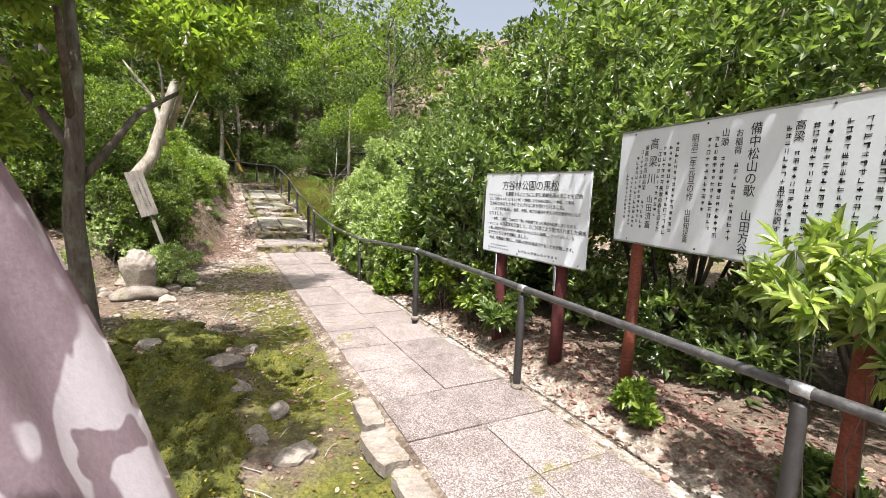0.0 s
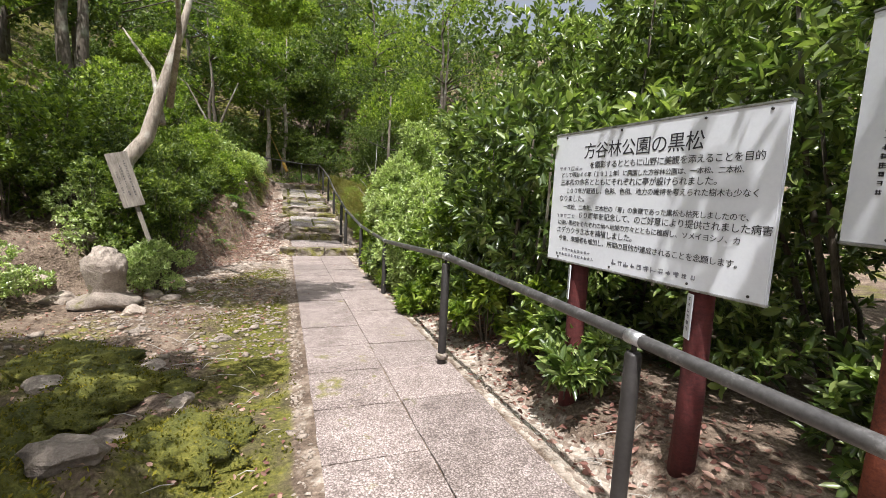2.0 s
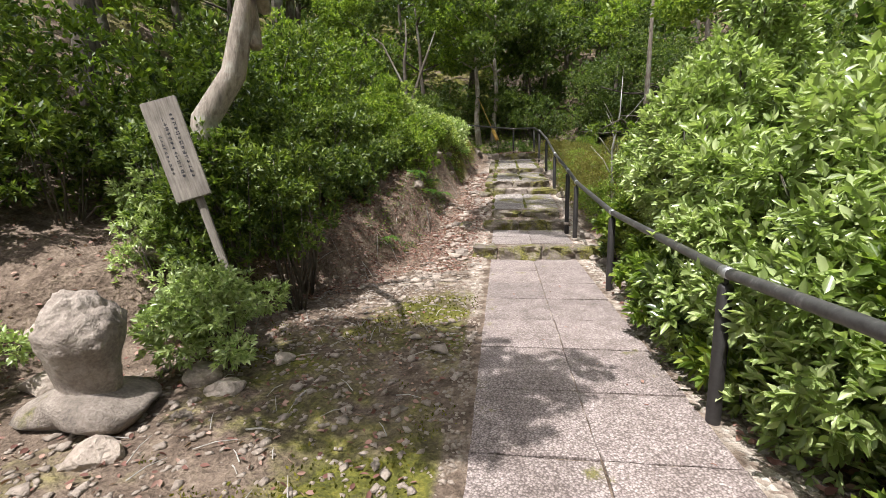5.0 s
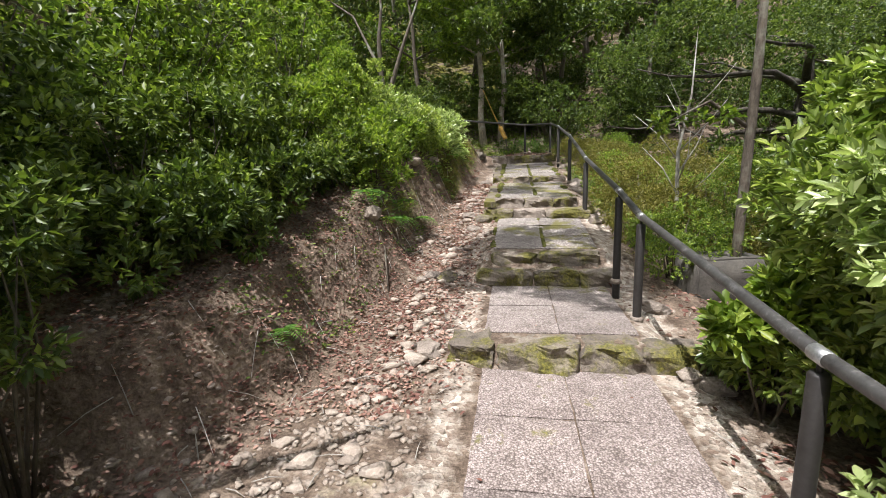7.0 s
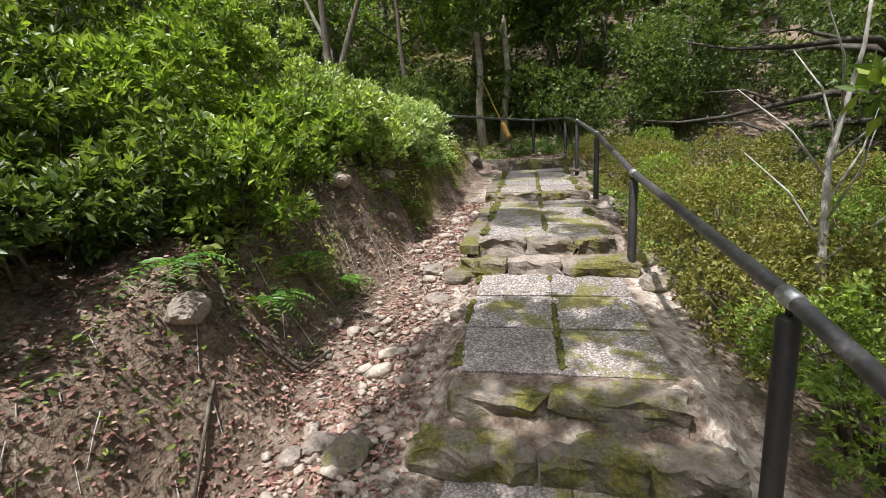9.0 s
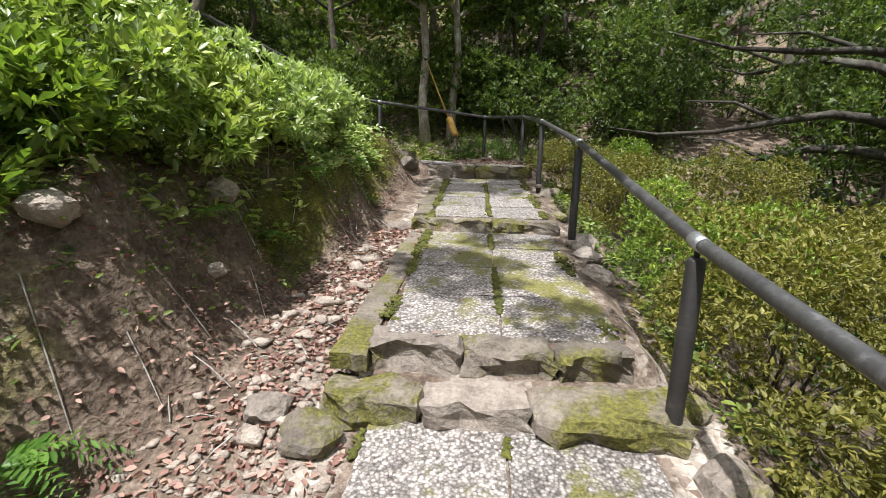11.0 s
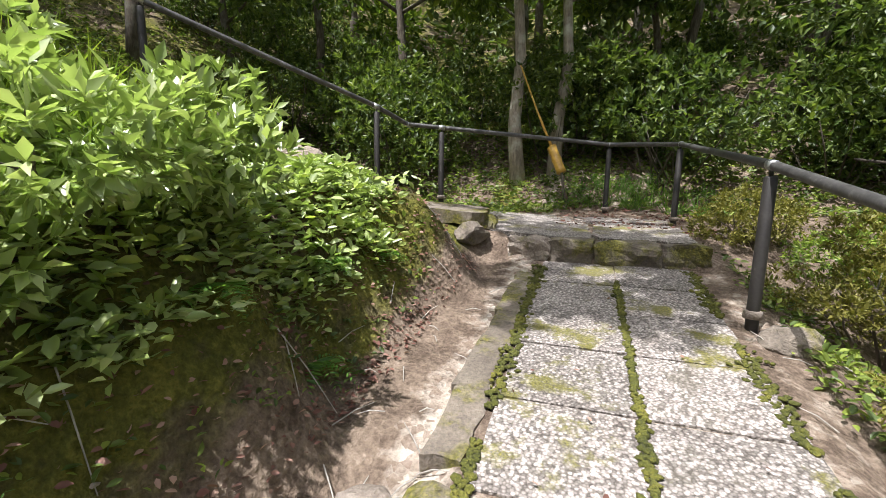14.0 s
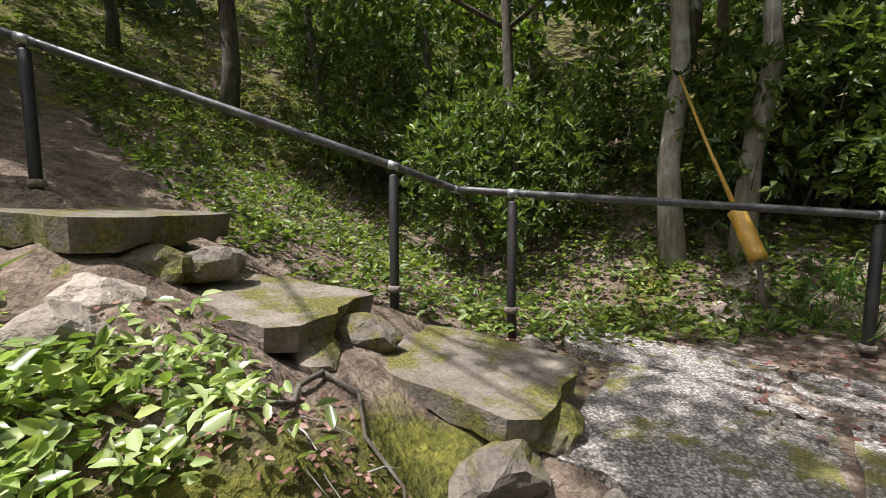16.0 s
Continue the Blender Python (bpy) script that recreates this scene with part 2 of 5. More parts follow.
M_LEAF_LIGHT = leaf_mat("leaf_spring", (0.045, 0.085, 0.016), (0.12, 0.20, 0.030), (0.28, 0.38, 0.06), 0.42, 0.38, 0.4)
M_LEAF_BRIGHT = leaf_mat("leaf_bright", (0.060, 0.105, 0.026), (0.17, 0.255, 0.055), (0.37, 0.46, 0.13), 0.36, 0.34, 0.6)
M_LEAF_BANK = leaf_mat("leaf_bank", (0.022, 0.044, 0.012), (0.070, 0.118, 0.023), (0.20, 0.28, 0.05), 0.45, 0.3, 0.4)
M_LEAF_FOREST = leaf_mat("leaf_forest", (0.022, 0.044, 0.013), (0.060, 0.105, 0.024), (0.15, 0.215, 0.045), 0.45, 0.32, 0.4)
# lighter leaf copy with direct sunlight painted into its greens
M_LEAF_SUNNY = leaf_mat("leaf_sunlit", (0.085, 0.125, 0.035), (0.25, 0.36, 0.12), (0.45, 0.56, 0.28), 0.32, 0.3, 0.7)
M_LEAF_AZALEA = leaf_mat("leaf_azalea", (0.048, 0.058, 0.014), (0.125, 0.135, 0.026), (0.22, 0.225, 0.052), 0.5, 0.25, 0.3)
M_MOSSTUFT = leaf_mat("moss_tuft", (0.032, 0.040, 0.007), (0.090, 0.100, 0.013), (0.21, 0.205, 0.03), 0.9, 0.15, 0.1)
M_FERN = leaf_mat("leaf_fern", (0.03, 0.085, 0.014), (0.075, 0.175, 0.025), (0.15, 0.28, 0.05), 0.45, 0.35, 0.4)

# ---- plan: s runs up the path, n to its right-hand side ----
UX, UY = -0.182, 0.983
OX, OY = 0.29, 7.30
TURN = math.degrees(math.atan2(-UX, UY))


def xy(s, n):
    return OX + UX * s + UY * n, OY + UY * s - UX * n


def sn(x, y):
    return UX * (x - OX) + UY * (y - OY), UY * (x - OX) - UX * (y - OY)


# height of the walked surface along s: level path, then flights with sloping slabs
PROF_S = [-40, -7, -5, 0, 1.12, 1.16, 2.56, 2.60, 2.76, 2.80, 4.42, 4.46, 4.58, 4.62, 6.72, 6.76, 9.40, 9.46, 11.2, 12.5]
PROF_Z = [0.10, 0.10, 0.09, 0.045, 0.05, 0.205, 0.215, 0.36, 0.37, 0.49, 0.66, 0.78, 0.78, 0.89, 1.03, 1.12, 1.38, 1.55, 1.58, 1.75]
# foot of the left-hand bank
FOOT_S = [-40, -9, -5, -3, -1, 0, 1.4, 4, 5.7, 7.7, 9.0, 9.6, 12]
FOOT_N = [-5.0, -5.0, -4.4, -3.5, -2.5, -1.9, -1.5, -1.38, -1.15, -1.08, -1.0, -1.0, -1.0]
# height of the steep part of that bank
BANK_S = [-9, -5, -3, -1, 0.5, 3, 5, 7, 8.6, 9.4, 10.2]
BANK_H = [0.2, 0.25, 0.35, 0.55, 0.6, 0.75, 0.85, 0.8, 0.62, 0.15, 0.0]


def smooth(a, b, x):
    t = np.clip((x - a) / (b - a), 0, 1)
    return t * t * (3 - 2 * t)


def wobble(x, y, k=1.0):
    return (np.sin(1.7 * k * x + 0.6 * np.sin(2.3 * k * y)) * np.sin(1.9 * k * y + 1.3 + 0.8 * np.sin(1.3 * k * x))
            + 0.5 * np.sin(4.1 * k * x + 1.1 * np.sin(3.1 * k * y)) * np.sin(3.7 * k * y + 0.7))


def ground_z(s, n):
    s, n = np.asarray(s, float), np.asarray(n, float)
    base = np.interp(s, PROF_S, PROF_Z)
    rise = np.interp(s, [-40, 0.8, 2.6, 4.4, 6.7, 9.0, 9.9, 11.5], [0.08, 0.04, 0.26, 0.68, 1.02, 1.33, 1.5, 1.6])
    side = smooth(0.55, 0.75, np.abs(n))
    z = (base - 0.014) * (1 - side) + (rise - 0.01) * side
    foot = np.interp(s, FOOT_S, FOOT_N) + 0.10 * np.sin(3.1 * s) + 0.05 * np.sin(7.3 * s + 1)
    d = np.maximum(foot - n, 0)
    bank = np.interp(s, BANK_S, BANK_H)
    gate = 1 - smooth(9.0, 9.9, s)
    lift = bank * smooth(0, 0.55, d) + 0.30 * np.maximum(d - 0.4, 0) * gate * smooth(-8, 0, s)
    z = z + np.minimum(lift, 4.0)
    # the flight that climbs off to the left beyond the turn
    q = -((n + 1.0) * 0.85 + (s - 9.9) * 0.52)
    up = 1.5 + np.interp(q, [-0.1, 0.2, 0.7, 1.1, 1.6, 2.2, 3.0, 4.5, 9], [0, 0.09, 0.16, 0.34, 0.42, 0.72, 1.08, 1.7, 3.2])
    z = z + (np.maximum(z, up) - z) * smooth(8.5, 9.3, s) * smooth(-0.1, 0.15, q) * np.maximum(smooth(9.35, 9.5, s), smooth(-0.95, -1.35, n))
    # right-hand side: litter bank by the boards, falling away farther up
    z = z + 0.16 * smooth(0.7, 1.15, n) * (1 - smooth(-4.5, -3, s))
    z = z - np.minimum(0.55 * np.maximum(n - 0.8, 0), 1.9) * smooth(1.5, 4.0, s) * (1 - smooth(9.3, 11, s))
    # wooded slopes round about
    z = z + 0.45 * np.maximum(s - 11.9, 0) * (1 - smooth(60, 90, s)) + 0.5 * np.maximum(n - 8, 0) * smooth(-6, 2, s)
    z = z + 0.35 * np.maximum(-n - 6, 0) * smooth(-8, -2, s)
    z = np.minimum(z, 16 + 0.02 * np.abs(s))
    off = smooth(0.55, 0.85, np.abs(n))
    z = z + off * (0.020 * wobble(s, n, 1.3) + 0.012 * wobble(s, n, 3.7) + 0.008 * wobble(n, s, 7.0))
    # rocky swells under the moss by the start
    mo = smooth(-1.0, -1.5, n) * smooth(-4.6, -3.9, n) * smooth(-9.5, -8, s) * smooth(-3.2, -4.2, s)
    z = z + mo * (0.19 * np.maximum(wobble(s + 2.1, n, 1.15), 0) + 0.05 * wobble(s, n, 2.6))
    z = z + smooth(0.05, 0.4, d) * np.clip(bank, 0, 1) * 0.07 * wobble(s * 1.3, n * 2, 2.4)
    return z


def gz(x, y):
    return float(ground_z(*sn(x, y)))


def at_sn(s, n, up=0.0):
    x, y = xy(s, n)
    return Vector((x, y, float(ground_z(s, n)) + up))


def part(name, bm, mat, parent=None, label="", soft=True):
    me = bpy.data.meshes.new(name)
    bm.to_mesh(me)
    bm.free()
    me.materials.append(mat)
    if soft:
        for p in me.polygons:
            p.use_smooth = True
    ob = new(name, me)
    ob.parent = parent
    if label:
        ob["label"] = label
    return ob


def raw(name, verts, faces, mat, parent=None, soft=False):
    """A mesh from numpy arrays; faces all have the same number of corners."""
    me = bpy.data.meshes.new(name)
    verts, faces = np.ascontiguousarray(verts, np.float32), np.ascontiguousarray(faces, np.int32)
    k = faces.shape[1]
    me.vertices.add(len(verts))
    me.vertices.foreach_set("co", verts.ravel())
    me.loops.add(faces.size)
    me.loops.foreach_set("vertex_index", faces.ravel())
    me.polygons.add(len(faces))
    me.polygons.foreach_set("loop_start", np.arange(0, faces.size, k, dtype=np.int32))
    if soft:
        me.polygons.foreach_set("use_smooth", np.ones(len(faces), bool))
    me.update(calc_edges=True)
    me.materials.append(mat)
    ob = new(name, me)
    ob.parent = parent
    return ob


def empty(name, m, label, category, group="", kind=""):
    ob = new(name)
    ob.matrix_world = m
    return tagged(ob, label, category, group, kind)


def tube(bm, pts, radii, seg=8, cap=True):
    """A tapered tube along points."""
    pts = [Vector(p) for p in pts]
    rings = []
    for i, p in enumerate(pts):
        d = (pts[min(i + 1, len(pts) - 1)] - pts[max(i - 1, 0)]).normalized()
        a = d.orthogonal().normalized() if i == 0 else (ref - d * ref.dot(d)).normalized()
        ref = a
        b = d.cross(a)
        r = radii[i] if isinstance(radii, (list, tuple)) else radii
        rings.append([bm.verts.new(p + (a * math.cos(t) + b * math.sin(t)) * r) for t in [2 * math.pi * j / seg for j in range(seg)]])
    for u, v in zip(rings, rings[1:]):
        for j in range(seg):
            bm.faces.new((u[j], u[(j + 1) % seg], v[(j + 1) % seg], v[j]))
    if cap:
        bm.faces.new(rings[0][::-1])
        bm.faces.new(rings[-1])


def box(bm, size, m=Matrix(), edge=0.0):
    r = bmesh.ops.create_cube(bm, size=1.0, matrix=m @ Matrix.Diagonal((*size, 1)))
    if edge:
        bmesh.ops.bevel(bm, geom=list({e for v in r["verts"] for e in v.link_edges}), offset=edge, segments=2, affect="EDGES", clamp_overlap=True)


def lump(bm, size, seed, rough=0.22, sub=2, m=Matrix(), flat=0.0, faces=7):
    """A rough stone, cut flat here and there."""
    r = bmesh.ops.create_icosphere(bm, subdivisions=sub, radius=1.0)
    rng = random.Random(seed)
    cuts = [Vector((rng.uniform(-1, 1), rng.uniform(-1, 1), rng.uniform(-1, 1))).normalized() for _ in range(faces)]
    off = Vector((seed * 3.1, seed * 1.7, 0))
    for v in r["verts"]:
        p = v.co.copy()
        for c in cuts:
            k = p.dot(c) - 0.72
            if k > 0:
                p -= c * k * 0.85
        p *= 1 + rough * noise.noise(v.co * 1.6 + off) + 0.4 * rough * noise.noise(v.co * 4 + off)
        if flat and p.z < -flat:
            p.z = -flat
        v.co = m @ Vector((p.x * size[0], p.y * size[1], p.z * size[2]))


RNG = np.random.default_rng(11)


def unit(v):
    return v / np.maximum(np.linalg.norm(v, axis=1, keepdims=True), 1e-6)


def leaves(name, pos, way, size, mat, parent=None, wide=0.42, fold=0.18, fine=True, spread=0.35):
    """Folded leaves at pos, pointing along way."""
    n = len(pos)
    way = unit(way)
    upv = unit(np.array([0, 0, 1.0]) + RNG.normal(0, spread + 0.25, (n, 3)))
    side = unit(np.cross(way, upv))
    nor = np.cross(side, way)
    L = size * RNG.uniform(0.65, 1.25, (n, 1))
    w = L * wide * RNG.uniform(0.8, 1.2, (n, 1)) * 0.5
    if fine:
        f = L * fold
        v = np.stack([pos, pos + way * L * 0.30 + side * w * 0.85 + nor * f * 0.5, pos + way * L * 0.66 + side * w * 0.8 + nor * f * 0.4,
                      pos + way * L - nor * f * 0.6, pos + way * L * 0.66 - side * w * 0.8 + nor * f * 0.4, pos + way * L * 0.30 - side * w * 0.85 + nor * f * 0.5], 1)
        q = np.array([[0, 1, 2, 3], [0, 3, 4, 5]])
        k = 6
    else:
        v = np.stack([pos, pos + way * L * 0.45 + side * w + nor * L * fold * 0.5, pos + way * L - nor * L * fold * 0.4, pos + way * L * 0.45 - side * w + nor * L * fold * 0.5], 1)
        q = np.array([[0, 1, 2], [0, 2, 3]])
        k = 4
    faces = (np.arange(n)[:, None, None] * k + q[None]).reshape(-1, q.shape[1])
    return raw(name, v.reshape(-1, 3), faces, mat, parent)


def shell(blobs, count, depth=0.35):
    """Points and outward ways in the outer shell of a cloud of ellipsoids (centre, radii)."""
    c = np.array([b[0] for b in blobs], float)
    r = np.array([b[1] for b in blobs], float)
    area = (r[:, 0] * r[:, 1] + r[:, 0] * r[:, 2] + r[:, 1] * r[:, 2])
    pick = RNG.choice(len(blobs), count, p=area / area.sum())
    d = unit(RNG.normal(0, 1, (count, 3)))
    rad = 1.0 - depth * RNG.random((count, 1)) ** 1.6 + 0.10 * RNG.normal(0, 1, (count, 1))
    p = c[pick] + d * r[pick] * rad
    keep = np.ones(count, bool)
    for i in range(len(blobs)):
        inside = (((p - c[i]) / r[i]) ** 2).sum(1) < 0.42
        keep &= ~inside | (pick == i)
    return p[keep], unit(d / r[pick])[keep]


def whorls(name, tips, ways, per, size, mat, parent=None, wide=0.4, fine=True, open_=0.9):
    """Tufts of leaves round twig tips."""
    n = len(tips)
    ways = unit(ways + np.array([0, 0, 0.45]) + RNG.normal(0, 0.3, (n, 3)))
    a = unit(np.cross(ways, np.array([0.31, 0.2, 0.93]) + RNG.normal(0, 0.2, (n, 3))))
    b = np.cross(ways, a)
    pos, way = [], []
    for j in range(per):
        t = 2 * math.pi * j / per + RNG.uniform(-0.5, 0.5, (n, 1))
        o = open_ * RNG.uniform(0.6, 1.5, (n, 1))
        dirn = ways + (a * np.cos(t) + b * np.sin(t)) * o
        pos.append(tips - ways * size * RNG.uniform(0, 0.8, (n, 1)))
        way.append(dirn)
    return leaves(name, np.concatenate(pos), np.concatenate(way), size, mat, parent, wide, fine=fine)


def clumps(centre, radii, count, size, low=-0.6, squash=0.8):
    """An uneven crown: small ellipsoids spread over and in a large one."""
    out = []
    cx, cy, cz = centre
    while len(out) < count:
        d = RNG.normal(0, 1, 3)
        d /= np.linalg.norm(d)
        if d[2] < low:
            continue
        k = RNG.uniform(0.55, 1.0)
        r = size * RNG.uniform(0.65, 1.35)
        out.append(((cx + d[0] * radii[0] * k, cy + d[1] * radii[1] * k, cz + d[2] * radii[2] * k), (r, r, r * squash)))
    return out


def stems(name, base, blobs, mat, parent, r0=0.03, every=1, split=0.35):
    bm = bmesh.new()
    base = Vector(base)
    for c, r in blobs[::every]:
        c = Vector(c)
        a = base + Vector((c.x - base.x, c.y - base.y, 0)) * split * 0.5 + Vector((RNG.uniform(-0.05, 0.05), RNG.uniform(-0.05, 0.05), 0))
        a.z = base.z - 0.05
        mid = a.lerp(c, 0.5) + Vector((RNG.uniform(-0.1, 0.1), RNG.uniform(-0.1, 0.1), 0.08))
        tube(bm, [a, mid, c], [r0, r0 * 0.65, r0 * 0.25], 5)
    return part(name, bm, mat, parent)


def shrub(name, base, blobs, tips, per, size, mat, label, category="shrub", bark=None, wide=0.42, r0=0.02, every=2, group="", fine=True, depth=0.35):
    ob = empty(name, Matrix.Translation(base), label, category, group)
    inv = Vector(base)
    loc = [((c[0] - inv.x, c[1] - inv.y, c[2] - inv.z), r) for c, r in blobs]
    p, d = shell(loc, tips, depth)
    tagged(stems("stem", (0, 0, 0), loc, bark or M_BARK, ob, r0, every), kind="stuff")
    whorls("foliage", p, d, per, size, mat, ob, wide, fine)
    return ob


def tree(name, base, pts, radii, limbs, blobs, tips, per, size, mat, label, bark=None, wide=0.45, fine=False, seg=9, group="", depth=0.5):
    """pts and limbs are offsets from the foot; blobs too."""
    ob = empty(name, Matrix.Translation(base), label, "tree", group)
    bm = bmesh.new()
    tube(bm, pts, radii, seg)
    part("trunk", bm, bark or M_BARK, ob)
    for lp, lr in limbs:
        bm = bmesh.new()
        tube(bm, lp, lr, 6)
        part("limb", bm, bark or M_BARK, ob)
    if blobs:
        p, d = shell(blobs, tips, depth)
        whorls("crown", p, d, per, size, mat, ob, wide, fine)
    return ob

# ---- ground: one sheet to the horizon ----
def axis(lo, hi, step, far):
    core = list(np.arange(lo, hi + 1e-6, step))
    d, a, b = step, [], []
    while d < far:
        d *= 1.35
        a.append((a[-1] if a else lo) - d)
        b.append((b[-1] if b else hi) + d)
    return np.array(a[::-1] + core + b)


def build_ground():
    S, N = axis(-12, 13, 0.075, 60), axis(-5, 4.5, 0.06, 60)
    ss, nn = np.meshgrid(S, N, indexing="ij")
    z = ground_z(ss, nn)
    x, y = OX + UX * ss + UY * nn, OY + UY * ss - UX * nn
    v = np.stack([x, y, z], -1).reshape(-1, 3)
    w = len(N)
    i = (np.arange(len(S) - 1)[:, None] * w + np.arange(w - 1)[None]).ravel()
    ob = raw("ground", v, np.stack([i, i + w, i + w + 1, i + 1], 1)[:, ::-1], M_GROUND, None, True)
    foot = np.interp(ss, FOOT_S, FOOT_N)
    d = foot - nn
    left = smooth(-0.55, -0.7, nn)
    moss = 0.06 + 0.36 * np.maximum(smooth(5, 7, np.abs(nn)), smooth(13.5, 15, ss)) + (0.36 + 0.16 * smooth(-1.6, -1.0, nn) * (1 - smooth(-3.4, -2.4, ss)) + 0.06 * smooth(-3.5, -2.5, ss)) * left * smooth(-9.5, -8, ss) * (1 - smooth(-0.2, 1.2, ss)) * smooth(-0.2, -1.0, d) + 0.30 * left * smooth(1, 4, ss) * smooth(0.0, 0.25, d) * smooth(0.9, 0.4, d) * 1.2
    moss += 0.13 * left * smooth(2.5, 5, ss) * smooth(-0.1, 0.2, d)
    grit = 0.27 * left * smooth(-0.1, 0.3, -d) * smooth(-1.5, 0, ss) + 0.30 * smooth(-1.0, -0.6, nn) * (1 - smooth(0.7, 0.95, nn)) + 0.03 * (1 - smooth(-3, -1, ss)) * left
    grit += 0.25 * smooth(0.5, 0.6, nn) * (1 - smooth(0.9, 1.2, nn)) * (1 - smooth(4, 5, ss))
    for name, a in (("moss", moss), ("grit", grit)):
        at = ob.data.attributes.new(name, "FLOAT", "POINT")
        at.data.foreach_set("value", np.ascontiguousarray(np.clip(a, 0, 1), np.float32).ravel())
    return tagged(ob, "bare soil with moss, grit and leaf litter beside the path", "ground", kind="structure")


ground = build_ground()

# ---- handrail ----
def build_rail():
    posts = [at_sn(-10.4, 0.52), at_sn(-8.62, 0.52), Vector((2.035, 0.685, 0.108)), Vector((1.63, 2.466, 0.15)), Vector((1.262, 5.01, 0.0)),
             Vector((0.91, 7.196, 0.0)), Vector((0.544, 9.065, 0.20)), Vector((0.41, 9.592, 0.35)), Vector((0.075, 11.66, 0.635)),
             Vector((-0.257, 13.632, 1.028)), Vector((-0.628, 15.651, 1.345)), Vector((-1.06, 18.15, 1.62)), Vector((-1.823, 18.638, 1.663)),
             Vector((-3.444, 17.376, 1.80)), Vector((-3.861, 16.73, 1.966)), Vector((-4.93, 15.07, 2.62)), Vector((-6.0, 13.4, 3.25))]
    ob = empty("handrail", Matrix(), "dark painted steel handrail with round posts along the path", "handrail")
    tops = []
    for i, p in enumerate(posts):
        top = p + Vector((0, 0, 0.72 if i != 4 else 0.70))
        tops.append(top)
        lean = Vector((0.012 * math.sin(i * 2.3), 0.012 * math.cos(i * 1.7), 0))
        bm = bmesh.new()
        r = 0.031
        tube(bm, [p - Vector((0, 0, 0.25)) - lean, p + lean * 0, top - Vector((0, 0, 0.012)), top], [r, r, r, r * 0.75], 14)
        post = part("post", bm, M_POST, ob)
        bm = bmesh.new()
        tube(bm, [p + Vector((0, 0, -0.02)), p + Vector((0, 0, 0.016)), p + Vector((0, 0, 0.022))], [r * 1.5, r * 1.4, r * 1.05], 14)
        part("base_ring", bm, M_STONE, post, "pale cement collar")
        bm = bmesh.new()
        tube(bm, [top - Vector((0, 0, 0.01)), top + Vector((0, 0, 0.035))], [0.010, 0.010], 8)
        part("bolt", bm, M_POST, post)
    line = [t + Vector((0, 0, 0.052)) for t in tops]
    line.insert(14, Vector((-3.761, 17.166, 2.60)))
    bm = bmesh.new()
    fine = []
    for a, b in zip(line, line[1:]):
        for k in range(4):
            fine.append(a.lerp(b, k / 4))
    fine.append(line[-1])
    tube(bm, fine, 0.0245, 12)
    rail = part("rail", bm, M_RAIL, ob)
    for i, t in enumerate(line):
        nx = line[min(i + 1, len(line) - 1)] - line[max(i - 1, 0)]
        d = nx.normalized() * 0.035
        bm = bmesh.new()
        tube(bm, [t - d, t + d], 0.0275, 12)
        part("sleeve", bm, M_BRACKET, rail, "worn bright metal sleeve")
    return ob


build_rail()


# ---- notice boards ----
def lettering(name, body, size, m, mat, parent, vertical=False, spacing=1.0):
    """Painted characters from the built-in font, each a part; vertical writing is set one sign under another."""
    step = size * spacing
    for i, ch in enumerate(body):
        if ch == " ":
            continue
        cu = bpy.data.curves.new(name, "FONT")
        cu.body, cu.size, cu.extrude, cu.align_x = ch, size, 0.0006, "CENTER"
        tmp = bpy.data.objects.new(name, cu)
        scene.collection.objects.link(tmp)
        me = bpy.data.meshes.new_from_object(tmp.evaluated_get(bpy.context.evaluated_depsgraph_get()))
        bpy.data.objects.remove(tmp)
        me.materials.clear()
        me.materials.append(mat)
        ob = new("character", me)
        ob.parent = parent
        ob.matrix_local = m @ Matrix.Translation((0, -i * step, 0) if vertical else ((i - (len(body) - 1) / 2) * step * 0.97, 0, 0))


def bars(name, rows, mat, parent):
    """Writing too small to read: broken strokes. rows: (x, y, length, thickness, upright)."""
    rng = random.Random(len(rows))
    bm = bmesh.new()
    for x, y, ln, th, upright in rows:
        k = 0.0
        while k < ln:
            c = th * rng.uniform(0.75, 1.05)
            for j in range(3):
                u, w = rng.uniform(0, 0.7) * c, rng.uniform(0.08, 0.13) * th
                for horizontal in (True, False):
                    sx, sy = (c * 0.8, w) if horizontal else (w, c * 0.75)
                    ox, oy = (0, u - c * 0.35) if horizontal else (u - c * 0.35, 0)
                    px, py = (x + ox, y - k + oy) if upright else (x + k + ox, y + oy)
                    if rng.random() < 0.72:
                        box(bm, (sx, sy, 0.0008), Matrix.Translation((px, py, 0)))
            k += th * 1.12
    return tagged(part(name, bm, mat, parent, soft=False), kind="stuff")


